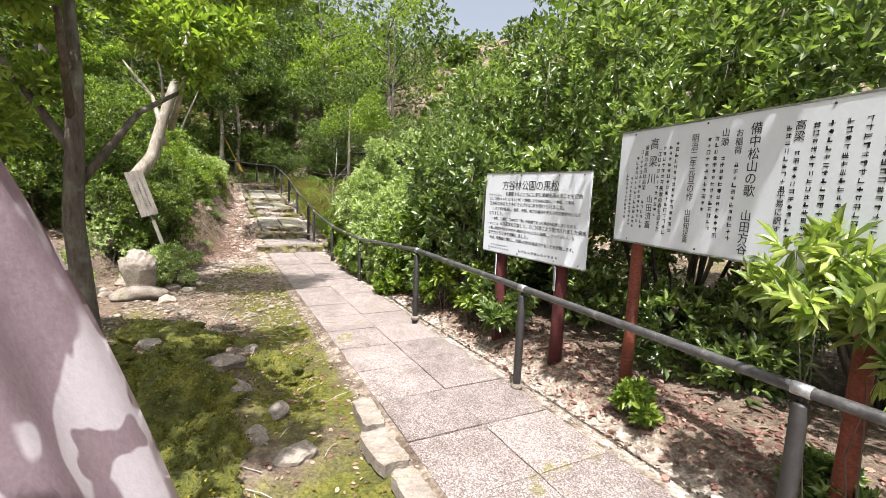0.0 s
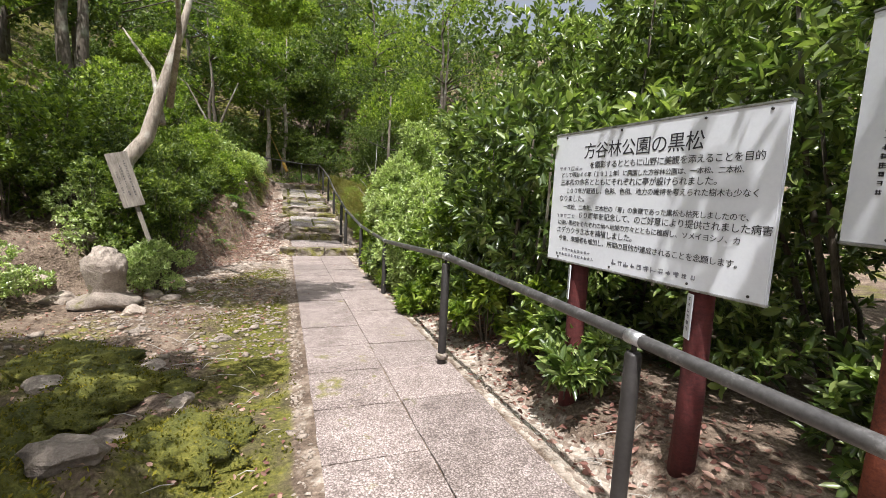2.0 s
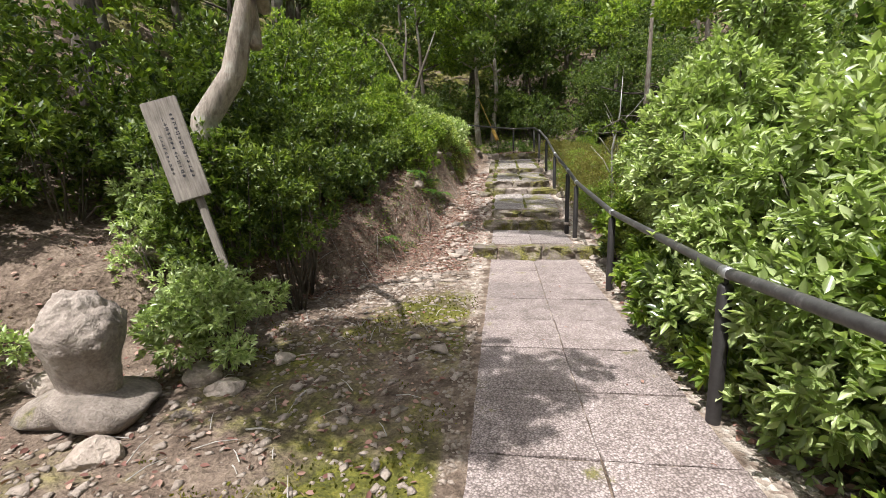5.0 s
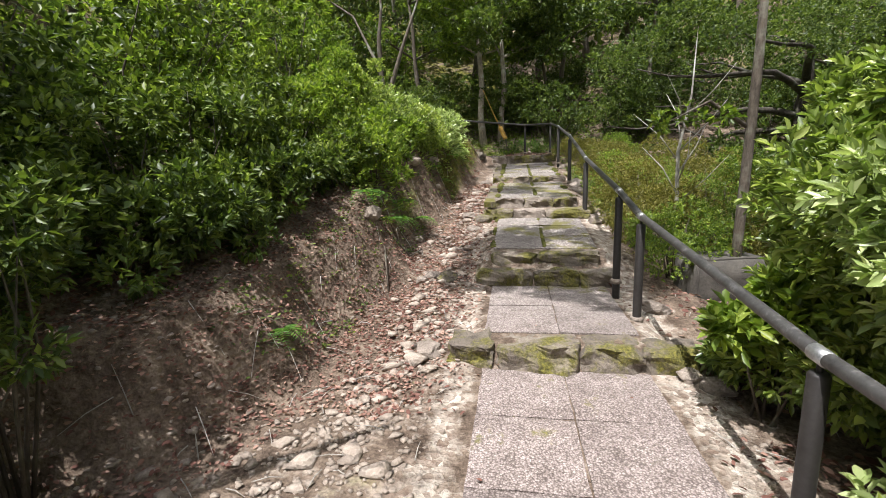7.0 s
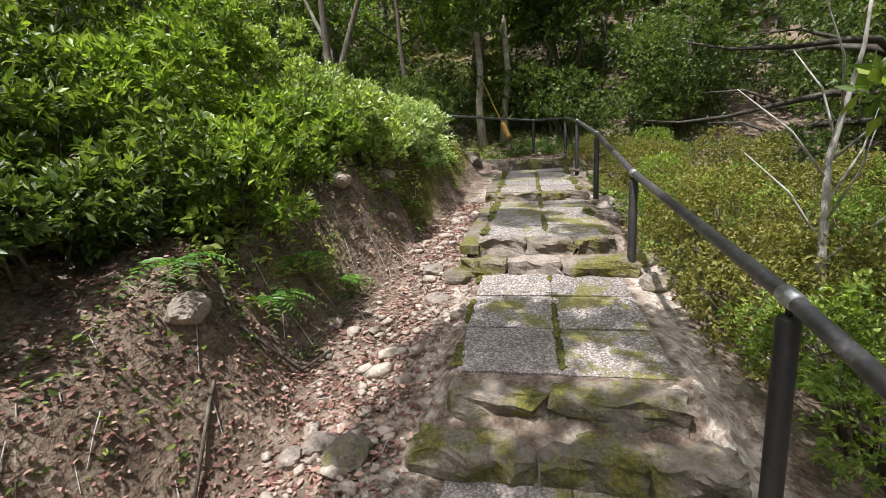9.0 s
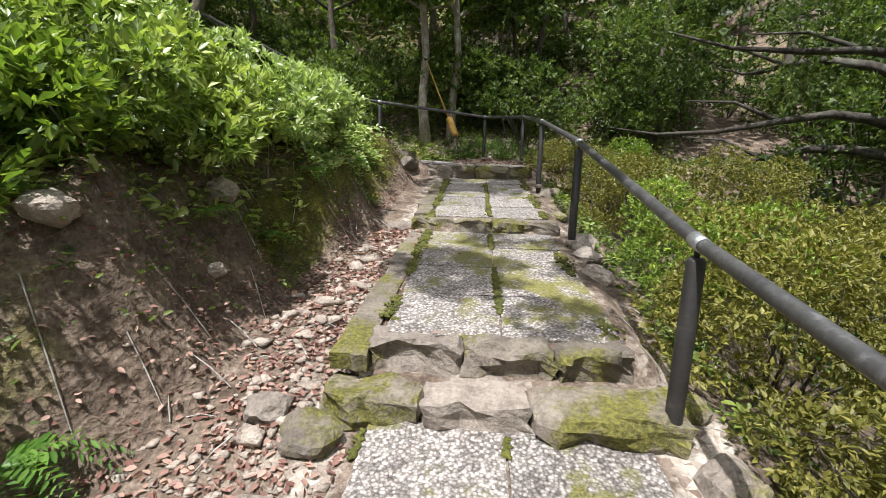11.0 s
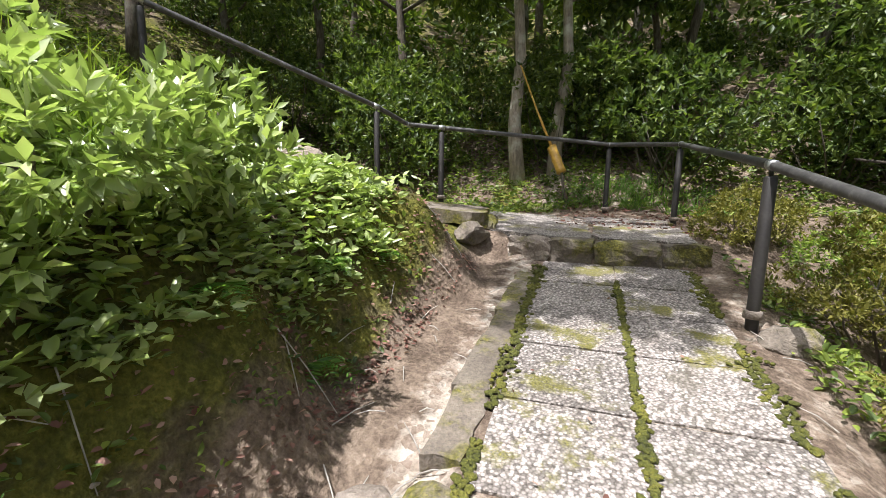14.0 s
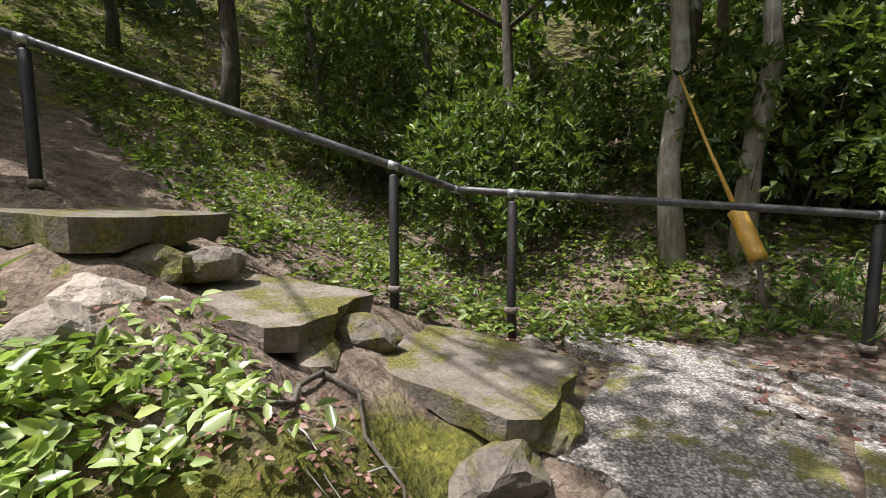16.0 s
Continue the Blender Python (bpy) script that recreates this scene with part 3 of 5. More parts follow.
def notice_board(a, b, low, high, posts, label, post_mat, post_r):
    """A white enamelled board from plan point a to b, facing the path."""
    a, b = Vector((*a, 0)), Vector((*b, 0))
    w = (b - a).length
    ax = (b - a).normalized()
    nor = ax.cross(Vector((0, 0, 1)))
    m = Matrix((( ax.x, 0, nor.x, (a.x + b.x) / 2), (ax.y, 0, nor.y, (a.y + b.y) / 2), (0, 1, 0, (low + high) / 2), (0, 0, 0, 1)))
    ob = empty("notice_board", m, label, "sign", "notice boards")
    bm = bmesh.new()
    box(bm, (w, high - low, 0.022), Matrix(), 0.004)
    panel = part("panel", bm, M_SIGN, ob, "white enamelled panel", False)
    for s in (-1, 1):
        bm = bmesh.new()
        box(bm, (w + 0.004, 0.012, 0.028), Matrix.Translation((0, s * (high - low) / 2, 0)), 0.003)
        part("edge_trim", bm, M_BRACKET, ob, "thin bright metal edge", False)
    for px in (-0.42, -0.1, 0.25, 0.45):
        for s in (-1, 1):
            bm = bmesh.new()
            tube(bm, [(px * w, s * (high - low) * 0.47, 0.010), (px * w, s * (high - low) * 0.47, 0.014)], 0.006, 8)
            part("screw", bm, M_POST, ob)
    for u in posts:
        p = a.lerp(b, u) - nor * 0.06
        g = gz(p.x, p.y)
        bm = bmesh.new()
        foot = m.inverted() @ Vector((p.x, p.y, g - 0.15))
        top = m.inverted() @ Vector((p.x, p.y, high - 0.04))
        tube(bm, [foot, foot.lerp(top, 0.3) + Vector((0.008, 0, 0)), foot.lerp(top, 0.7), top], [post_r * 1.08, post_r, post_r * 0.96, post_r * 0.9], 12)
        part("post", bm, post_mat, ob)
    return ob, w, high - low


b1, w1, h1 = notice_board((2.182, 1.868), (2.53, 0.636), 1.018, 1.772, (0.17, 0.77), "white enamelled notice board with black Japanese writing on red posts", M_DARKRED, 0.055)
lettering("title", "方谷林公園の黒松", 0.092, pose(-0.03, h1 / 2 - 0.145, 0.0118), M_INK, b1)
for row, (body, x) in enumerate((("を顕彰するとともに山野に美観を添えることを目的", -0.34), ("として明治４４年（１９１１年）に開園した方谷林公園は、一本松、二本松、", -0.57), ("三本松の命名とともにそれぞれに亭が設けられました。", -0.57),
                                 ("１００年が経過し、色彩、色相、地力の維持を考えられた樹木も少なく", -0.52), ("なりました。", -0.57), ("一本松、二本松、三本松の「寿」の象徴であった黒松も枯死しましたので、", -0.53),
                                 ("６０周年を記念して、のご好意により提供されました病害", -0.40), ("に強い黒松をそれぞれの地へ地域の方々とともに植樹し、ソメイヨシノ、カ", -0.57), ("エデカクラ３本を補植しました。", -0.57), ("今後、来園者も増加し、所期の目的が達成されることを念願します。", -0.55))):
    step = min(0.040, 1.10 / len(body))
    lettering("writing", body, step * 1.02, pose(x + step * len(body) / 2, h1 / 2 - 0.205 - 0.047 * row, 0.0118), M_INK, b1)
small = [(-0.57, 0.174, 0.2, 0.03, False), (-0.57, -0.106, 0.14, 0.03, False), (-0.5, -0.305, 0.22, 0.024, False), (-0.55, -0.335, 0.32, 0.024, False), (-0.1, -0.325, 0.45, 0.036, False)]
bars("small_writing", small, M_FADED, b1).location = (0, 0, 0.0118)

b2, w2, h2 = notice_board((2.70, 0.545), (2.70, -1.30), 1.275, 2.05, (0.10, 0.86), "large white notice board with vertical Japanese verses on red posts", M_REDPOST, 0.042)
L2 = -w2 / 2
for body, size, x, y, sp in (("高梁川", 0.078, 0.335, 0.255, 1.45), ("山田済斎", 0.056, 0.335, -0.10, 1.02), ("明治二年元旦の作", 0.053, 0.66, 0.27, 0.93), ("山田知足斎", 0.044, 0.66, -0.165, 0.95),
                             ("備中松山の歌", 0.066, 1.035, 0.275, 0.96), ("山田方谷", 0.062, 1.035, -0.17, 0.95), ("山頭", 0.05, 0.86, 0.28, 1.0), ("お稲荷", 0.045, 0.945, 0.27, 1.0), ("黄薇の名邑は高梁", 0.036, 0.27, 0.25, 1.05), ("長瀬の春を迎えた", 0.036, 0.43, -0.02, 1.05),
                             ("高梁", 0.05, 1.25, 0.27, 1.0), ("平易に訳すと", 0.042, 1.20, -0.05, 1.0)):
    lettering("writing", body, size, pose(L2 + x, y, 0.0118), M_INK, b2, True, sp)
cols = [(0.10, 0.08, 0.30, 0.026), (0.145, 0.06, 0.34, 0.026), (0.19, 0.2, 0.50, 0.03), (0.23, 0.24, 0.5, 0.03), (0.27, -0.1, 0.2, 0.03), (0.39, 0.25, 0.45, 0.032), (0.43, 0.25, 0.26, 0.032),
        (0.48, 0.25, 0.55, 0.032), (0.53, 0.27, 0.54, 0.032), (0.76, 0.27, 0.40, 0.032), (0.81, 0.27, 0.52, 0.032), (0.86, 0.16, 0.44, 0.032), (0.945, 0.12, 0.42, 0.032),
        (1.20, 0.28, 0.3, 0.032), (1.25, 0.16, 0.42, 0.032), (1.32, 0.28, 0.55, 0.032), (1.38, 0.28, 0.55, 0.032), (1.45, 0.28, 0.55, 0.032), (1.52, 0.28, 0.55, 0.032), (1.59, 0.28, 0.5, 0.032), (1.66, 0.28, 0.5, 0.032), (1.73, 0.28, 0.4, 0.032)]
bars("small_writing", [(L2 + x, y, ln, th, True) for x, y, ln, th in cols], M_INK, b2).location = (0, 0, 0.0118)
# white name strips hanging on the red posts of the smaller board
for u in (0.17, 0.77):
    p = Vector((2.182, 1.868, 0)).lerp(Vector((2.53, 0.636, 0)), u) + Vector((-0.012, -0.004, 0))
    strip = empty("name_strip", Matrix.Translation((p.x, p.y, 0.90)) @ Matrix.Rotation(radians(-105.8 + 180), 4, "Z"), "narrow white card with faded writing on a sign post", "label", "name strips")
    bm = bmesh.new()
    box(bm, (0.052, 0.006, 0.20), Matrix(), 0.001)
    part("card", bm, M_SIGN, strip, soft=False)
    ink = bars("small_writing", [(0, 0.08, 0.15, 0.024, True)], M_FADED, strip)
    ink.matrix_local = pose(0, 0.0036, 0, 90, 0, 180)


# ---- tilted wooden plaque on the bank ----
def plaque():
    tl, tr, br, bl = (Vector(p) for p in ((-2.07, 5.105, 1.663), (-1.873, 5.22, 1.726), (-1.672, 5.226, 1.087), (-1.886, 5.118, 1.024)))
    c = (tl + tr + br + bl) / 4
    up = ((tl + tr) - (bl + br)).normalized()
    ax = ((tr + br) - (tl + bl)).normalized()
    ax = (ax - up * ax.dot(up)).normalized()
    nor = up.cross(ax)
    m = Matrix(((ax.x, nor.x, up.x, c.x), (ax.y, nor.y, up.y, c.y), (ax.z, nor.z, up.z, c.z), (0, 0, 0, 1)))
    ob = empty("wooden_plaque", m, "weathered grey wooden plaque leaning on a stake in the bank", "sign")
    bm = bmesh.new()
    box(bm, (0.225, 0.03, 0.665), Matrix(), 0.006)
    part("board", bm, M_GREYWOOD, ob, soft=False)
    ink = bars("small_writing", [(0.05, 0.22, 0.42, 0.028, True), (-0.005, 0.2, 0.40, 0.028, True), (-0.06, 0.10, 0.26, 0.024, True)], M_INK, ob)
    ink.matrix_local = pose(0, 0.0, 0, 90, 0, 0) @ pose(0, 0, 0.0158)
    bm = bmesh.new()
    box(bm, (0.05, 0.035, 1.35), Matrix.Translation((0.02, 0.034, -0.42)), 0.006)
    part("stake", bm, M_GREYWOOD, ob, soft=False)
    return ob


plaque()


# ---- carved stone on its rock ----
def stone(name, at, size, seed, mat, label, category="stone", turn=0.0, sub=3, rough=0.22, group="", faces=7):
    ob = new(name, bpy.data.meshes.new(name))
    bm = bmesh.new()
    lump(bm, size, seed, rough, sub, faces=faces)
    if name == "moss_mound":
        for v in bm.verts:
            q = v.co * 7 + Vector((seed, 0, 0))
            v.co += Vector((v.co.x, v.co.y, 0.6 * v.co.z)) * (0.30 * noise.noise(q) + 0.16 * noise.noise(q * 2.7)) + Vector((0, 0, 0.018 * noise.noise(q * 5)))
    bm.to_mesh(ob.data)
    bm.free()
    for p in ob.data.polygons:
        p.use_smooth = faces == 0 or name == "moss_mound"
    ob.data.materials.append(mat)
    ob.matrix_world = Matrix.Translation(at) @ Matrix.Rotation(turn, 4, "Z")
    return tagged(ob, label, category, group)


def stone_lantern():
    x, y = -1.66, 4.30
    g = gz(x, y)
    ob = empty("stone_marker", Matrix.Translation((x, y, g)), "weathered grey carved stone on a flat base rock", "stone marker")
    bm = bmesh.new()
    lump(bm, (0.34, 0.28, 0.12), 5, 0.2, 3, Matrix.Translation((0, 0, 0.07)))
    part("base_rock", bm, M_STONE, ob)
    bm = bmesh.new()
    prof = [(0.15, 0.12), (0.155, 0.20), (0.175, 0.31), (0.20, 0.40), (0.205, 0.48), (0.165, 0.54), (0.12, 0.575), (0.10, 0.61), (0.04, 0.64)]
    rings = []
    for r, z in prof:
        rings.append([bm.verts.new((r * (1 + 0.10 * math.sin(3 * t + z * 9)) * math.cos(t) * 1.05, r * (1 + 0.12 * math.cos(2 * t + z * 5)) * math.sin(t) * 0.9, z)) for t in [2 * math.pi * j / 20 for j in range(20)]])
    for u, v in zip(rings, rings[1:]):
        for j in range(20):
            bm.faces.new((u[j], u[(j + 1) % 20], v[(j + 1) % 20], v[j]))
    bm.faces.new(rings[-1])
    bm.faces.new(rings[0][::-1])
    bmesh.ops.subdivide_edges(bm, edges=bm.edges[:], cuts=3, use_grid_fill=True)
    for v in bm.verts:
        v.co *= 1 + 0.06 * noise.noise(v.co * 9) + 0.05 * noise.noise(v.co * 24)
    part("carved_stone", bm, M_STONE, ob)


stone_lantern()
for i, (s, n, r, up) in enumerate([(-2.35, -2.95, 0.16, 0.05), (-2.9, -2.15, 0.10, 0.03), (-2.2, -2.15, 0.11, 0.03), (-1.75, -2.75, 0.13, 0.1), (-2.05, -3.3, 0.14, 0.1), (-2.6, -3.4, 0.12, 0.05), (-1.35, -3.1, 0.17, 0.1), (-2.3, -1.95, 0.09, 0.02), (-1.9, -1.8, 0.07, 0.02)]):
    stone("rock", at_sn(s, n, up * 0.4), (r * 1.2, r, r * 0.7), 20 + i, M_PALE, "pale rough rock lying in the bank", "rock", i, 3, 0.25, "loose rocks")
def moss_fuzz(mound, per):
    """Short moss shoots standing on a mound."""
    me = mound.data
    k = len(me.vertices)
    co, no = np.zeros(k * 3, np.float32), np.zeros(k * 3, np.float32)
    me.vertices.foreach_get("co", co)
    me.vertices.foreach_get("normal", no)
    pick = RNG.integers(0, k, per)
    p, d = co.reshape(-1, 3)[pick], no.reshape(-1, 3)[pick]
    ok = d[:, 2] > -0.1
    tagged(leaves("moss_fuzz", p[ok] + RNG.normal(0, 0.006, (int(ok.sum()), 3)), d[ok] + RNG.normal(0, 0.5, (int(ok.sum()), 3)), 0.020, M_MOSSTUFT, mound, 0.5, 0.15, False), kind="stuff")


# moss-covered rocks beside the start
for i, (s, n, a, h) in enumerate([(-6.6, -1.95, 0.40, 0.36), (-6.85, -1.62, 0.26, 0.26), (-6.3, -1.72, 0.30, 0.26), (-6.0, -2.5, 0.42, 0.28), (-5.6, -2.05, 0.30, 0.20), (-7.5, -2.0, 0.38, 0.34), (-7.15, -1.7, 0.30, 0.24), (-5.2, -2.6, 0.45, 0.22), (-5.0, -1.75, 0.40, 0.13), (-4.4, -2.2, 0.5, 0.12), (-5.75, -1.25, 0.34, 0.10)]):
    mound = stone("moss_mound", at_sn(s, n, -0.35 * h), (a * 1.1, a * 0.9, h), 40 + i, M_MOSS, "low rock cushioned with olive-green moss", "moss", i * 1.3, 5, 0.4, "moss mounds", 0)
    moss_fuzz(mound, 5000)
for i, (s, n, r) in enumerate([(-6.35, -1.45, 0.10), (-6.75, -1.35, 0.08), (-7.3, -1.6, 0.12), (-7.7, -1.35, 0.09), (-5.9, -1.75, 0.07), (-4.0, -1.2, 0.06), (-6.1, -1.5, 0.11), (-5.55, -1.55, 0.09), (-5.2, -1.3, 0.07), (-4.8, -2.1, 0.10), (-4.5, -1.6, 0.08), (-6.5, -1.2, 0.07), (-7.0, -1.15, 0.10), (-5.0, -2.5, 0.12), (-3.7, -1.9, 0.07)]):
    stone("rock", at_sn(s, n, 0.0), (r * 1.3, r, r * 0.7), 60 + i, M_STONE, "small grey rock showing through the moss", "rock", i * 2.1, 3, 0.25, "loose rocks")


# ---- printed cloth on a leaning pole at the very start ----
def banner():
    m, n, l, b = material("printed_cloth")
    tc = n.new("ShaderNodeTexCoord")
    big = noise_node(n, l, 3.4, 2, 0.5, tc.outputs["Object"])
    sm = noise_node(n, l, 9.5, 2, 0.4, tc.outputs["Object"])
    grain = noise_node(n, l, 90, 3, 0.6, tc.outputs["Object"])
    c = ramp(n, l, big, [(0.46, (0.60, 0.54, 0.56)), (0.475, (0.27, 0.185, 0.21)), (0.60, (0.22, 0.145, 0.165)), (0.61, (0.55, 0.44, 0.47))])
    c = blend(n, l, arith(n, l, "MULTIPLY", arith(n, l, "SUBTRACT", sm, 0.60), 40, True), c, (0.26, 0.175, 0.195))
    l.new(blend(n, l, 0.12, c, grain), b.inputs["Base Color"])
    b.inputs["Roughness"].default_value = 0.75
    bump(n, l, b, grain, 0.2, 0.003)
    eye, fwd, rgt = Vector((0.516, -2.246, 1.576)), Vector((0.285, 0.95, -0.129)).normalized(), Vector((0.958, -0.287, 0))
    upv = rgt.cross(fwd)
    d = 0.60
    top = eye + fwd * d + rgt * (-0.65) + upv * 0.22
    low = eye + fwd * d + rgt * (-0.295) + upv * (-0.40)
    ob = empty("printed_banner", Matrix.Translation((top.x, top.y, 0)), "faded pink and white printed cloth hung on a leaning pole", "banner")
    bm = bmesh.new()
    grid = []
    for i in range(15):
        u = i / 14
        edge = top.lerp(low, u) + rgt * 0.02 * math.sin(u * math.pi)
        row = []
        for j in range(15):
            v = j / 14
            p = edge - rgt * 0.42 * v + upv * (-0.05 * v) + fwd * (0.10 * v + 0.015 * math.sin(v * 9 + u * 2)) - fwd * 0.05 * (1 - v) ** 6
            row.append(bm.verts.new(p - Vector((top.x, top.y, 0))))
        grid.append(row)
    for a, c2 in zip(grid, grid[1:]):
        for j in range(14):
            bm.faces.new((a[j], a[j + 1], c2[j + 1], c2[j]))
    bmesh.ops.solidify(bm, geom=bm.faces[:], thickness=0.004)
    part("cloth", bm, m, ob)
    bm = bmesh.new()
    a = top - rgt * 0.40 + fwd * 0.13 - Vector((top.x, top.y, 0))
    tube(bm, [(a.x - 0.25, a.y, gz(top.x - 0.6, top.y) - 0.1), a, a + Vector((0.06, 0, 0.5))], 0.014, 8)
    part("pole", bm, M_GREYWOOD, ob)


banner()


# ---- yellow bamboo hanging beyond the rail ----
def bamboo():
    a = Vector((-2.44, 18.90, 2.10))
    ob = empty("bamboo_marker", Matrix.Translation(a), "yellow bamboo section on a slanting yellow line", "bamboo")
    bm = bmesh.new()
    d = Vector((-0.33, 0.20, 0.62)).normalized()
    pts, rad = [], []
    for k in range(9):
        pts.append(d * 0.05 * k)
        rad.append(0.062 if k % 4 else 0.068)
    tube(bm, pts, rad, 12)
    part("culm", bm, M_BAMBOO, ob)
    bm = bmesh.new()
    tube(bm, [d * 0.38, d * 1.0, d * 1.75 + Vector((0, 0, 0.05))], [0.02, 0.014, 0.010], 8)
    part("line", bm, M_BAMBOO, ob)
    bm = bmesh.new()
    tube(bm, [Vector((0, 0, 0)), Vector((0.05, 0.05, -0.4)), Vector((0.06, 0.06, gz(a.x, a.y) - a.z - 0.1))], 0.018, 8)
    part("stake", bm, M_BARK, ob)


bamboo()


# ---- stone block and slim trunk beyond the rail ----
def block():
    x, y = 1.30, 10.15
    g = gz(x, y)
    ob = empty("stone_block", Matrix.Translation((x, y, g)) @ Matrix.Rotation(radians(20), 4, "Z"), "dark weathered concrete block beside the handrail", "block")
    bm = bmesh.new()
    box(bm, (0.62, 0.4, 0.5), Matrix.Translation((0, 0, 0.12)), 0.02)
    bmesh.ops.subdivide_edges(bm, edges=bm.edges[:], cuts=2, use_grid_fill=True)
    for v in bm.verts:
        v.co += Vector((1, 1, 1)) * 0.012 * noise.noise(v.co * 9)
    part("block", bm, plain_mat("dark_concrete", [(0.3, (0.03, 0.027, 0.023)), (0.6, (0.10, 0.09, 0.075)), (0.8, (0.19, 0.17, 0.15))], 6, 0.9, 0, 0.6, 0.02), ob)


block()

# ---- hedges and shrubs on the right ----
def row_blobs(s0, s1, n0, n1, top, size, count, low=0.1, face=0.0):
    """Clumps that fill a hedge between two stretches of the plan; top gives its height at s."""
    out = []
    for _ in range(count):
        s, n = RNG.uniform(s0, s1), n0 + (n1 - n0) * RNG.random() ** (1 + face)
        g = float(ground_z(s, n))
        h = top(s, n) * RNG.uniform(low, 1.0)
        r = size * RNG.uniform(0.7, 1.3)
        x, y = xy(s, n)
        out.append(((x, y, g + h), (r, r, r * 0.85)))
    return out


def ground_at(s, n):
    return at_sn(s, n)


# light-green bushes hugging the rail
for s0, s1, n0, n1, h, cnt, tips, mat, lab in (
        (-4.3, -2.6, 0.8, 2.1, 1.75, 34, 3800, M_LEAF_LIGHT, "light green bush growing through the handrail"),
        (-3.0, -1.2, 0.60, 2.0, 2.2, 62, 6600, M_LEAF_SUNNY, "tall glossy evergreen bush crowding the handrail"),
        (-1.4, 0.2, 0.66, 2.1, 2.7, 66, 6600, M_LEAF_SUNNY, "tall glossy evergreen bush crowding the handrail"),
        (0.0, 1.2, 0.85, 2.3, 2.0, 34, 3400, M_LEAF_BRIGHT, "light green evergreen bush beside the steps")):
    bl = row_blobs(s0 + 0.2, s1 - 0.2, n0 + 0.18, n1, lambda s, n, h=h: h * (0.5 + 0.5 * float(smooth(0.7, 1.6, n))), 0.24, cnt, 0.06, 0.7)
    shrub("evergreen_bush", ground_at((s0 + s1) / 2, (n0 + n1) / 2), bl, int(tips * 1.25), 7, 0.064, mat, lab, every=2, r0=0.018, group="hedge bushes")
# dark hedge behind the notice boards
for i, (s0, s1, n0, n1, h, tips) in enumerate(((-5.5, -3.7, 0.72, 1.8, 1.9, 3200), (-11.5, -9.2, 1.6, 3.6, 3.0, 2000), (-9.4, -7.4, 1.55, 3.4, 3.2, 3600), (-7.6, -5.8, 1.55, 3.4, 3.0, 4400), (-6.0, -4.0, 1.35, 3.2, 2.9, 4400), (-4.2, -2.0, 2.0, 4.0, 3.4, 2800), (-2.0, 0.6, 2.2, 4.4, 3.2, 2600))):
    bl = row_blobs(s0, s1, n0 + 0.25, n1, lambda s, n, h=h: h, 0.36, 46, 0.05, 0.5)
    shrub("hedge_bush", ground_at((s0 + s1) / 2, (n0 + n1) / 2), bl, tips, 7, 0.088, M_LEAF_HEDGE, "dense dark evergreen bush behind the notice boards", every=2, r0=0.025, group="hedge bushes", fine=-8 < s0 < -5)
# low leafy sprays at the foot of the rail
for i, (s, n, r, h) in enumerate([(-5.9, 1.0, 0.26, 0.35), (-5.35, 0.95, 0.28, 0.4), (-4.7, 0.95, 0.26, 0.38), (-9.2, 1.3, 0.4, 0.4), (-8.6, 1.0, 0.16, 0.12), (-7.55, 0.98, 0.16, 0.1), (-3.4, 0.72, 0.2, 0.2), (-2.2, 0.78, 0.26, 0.3), (-1.75, 0.72, 0.28, 0.4), (-1.3, 0.74, 0.26, 0.3), (-0.6, 0.82, 0.22, 0.3), (0.7, 0.95, 0.25, 0.5), (1.0, 1.05, 0.25, 0.25)]):
    g = ground_at(s, n)
    bl = clumps((g.x, g.y, g.z + h), (r, r, h * 0.8), 7, r * 0.45)
    shrub("leafy_spray", g, bl, 260, 6, 0.085 if h > 0.15 else 0.06, M_LEAF_LIGHT if i % 4 else M_LEAF_HEDGE, "low spray of broad glossy leaves by the handrail", "plant", every=1, r0=0.008, group="leafy sprays")
# tall spray of long leaves between the handrail and the verse board
for x, y, z, r in ((2.58, -1.02, 1.27, 0.24), (2.60, -1.25, 1.1, 0.24)):
    g = Vector((x, y, gz(x, y)))
    shrub("leafy_spray", g, clumps((x, y, z), (r, r, 0.24), 8, 0.10, -0.9), 80, 8, 0.11, M_LEAF_BRIGHT, "tall spray of long glossy leaves below the verse board", "plant", every=3, r0=0.005, group="leafy sprays", wide=0.3)
# clipped azaleas falling away on the right, farther up
for i, (s, n, rx, rz) in enumerate([(2.9, 1.25, 0.45, 0.40), (3.9, 1.35, 0.6, 0.5), (5.1, 1.45, 0.7, 0.62), (6.3, 1.6, 0.75, 0.72), (7.6, 1.6, 0.75, 0.74), (8.8, 1.5, 0.6, 0.66), (4.6, 2.6, 0.8, 0.9), (6.2, 2.9, 0.9, 1.0), (7.9, 2.8, 0.9, 1.0), (9.6, 2.0, 0.6, 0.55), (3.2, 2.3, 0.6, 0.5), (10.3, 1.2, 0.4, 0.35)]):
    g = ground_at(s, n)
    c = np.interp(s, PROF_S, PROF_Z) + (0.18 if n < 2 else 0.1)
    bl = clumps((g.x, g.y, c - rz * 0.45), (rx, rx, rz), 30, 0.2, -0.3, 0.7)
    shrub("azalea", g, bl, 3300, 5, 0.036, M_LEAF_AZALEA if i % 3 else M_LEAF_LIGHT, "rounded yellow-green azalea on the falling slope", every=2, r0=0.01, group="azaleas", fine=False)

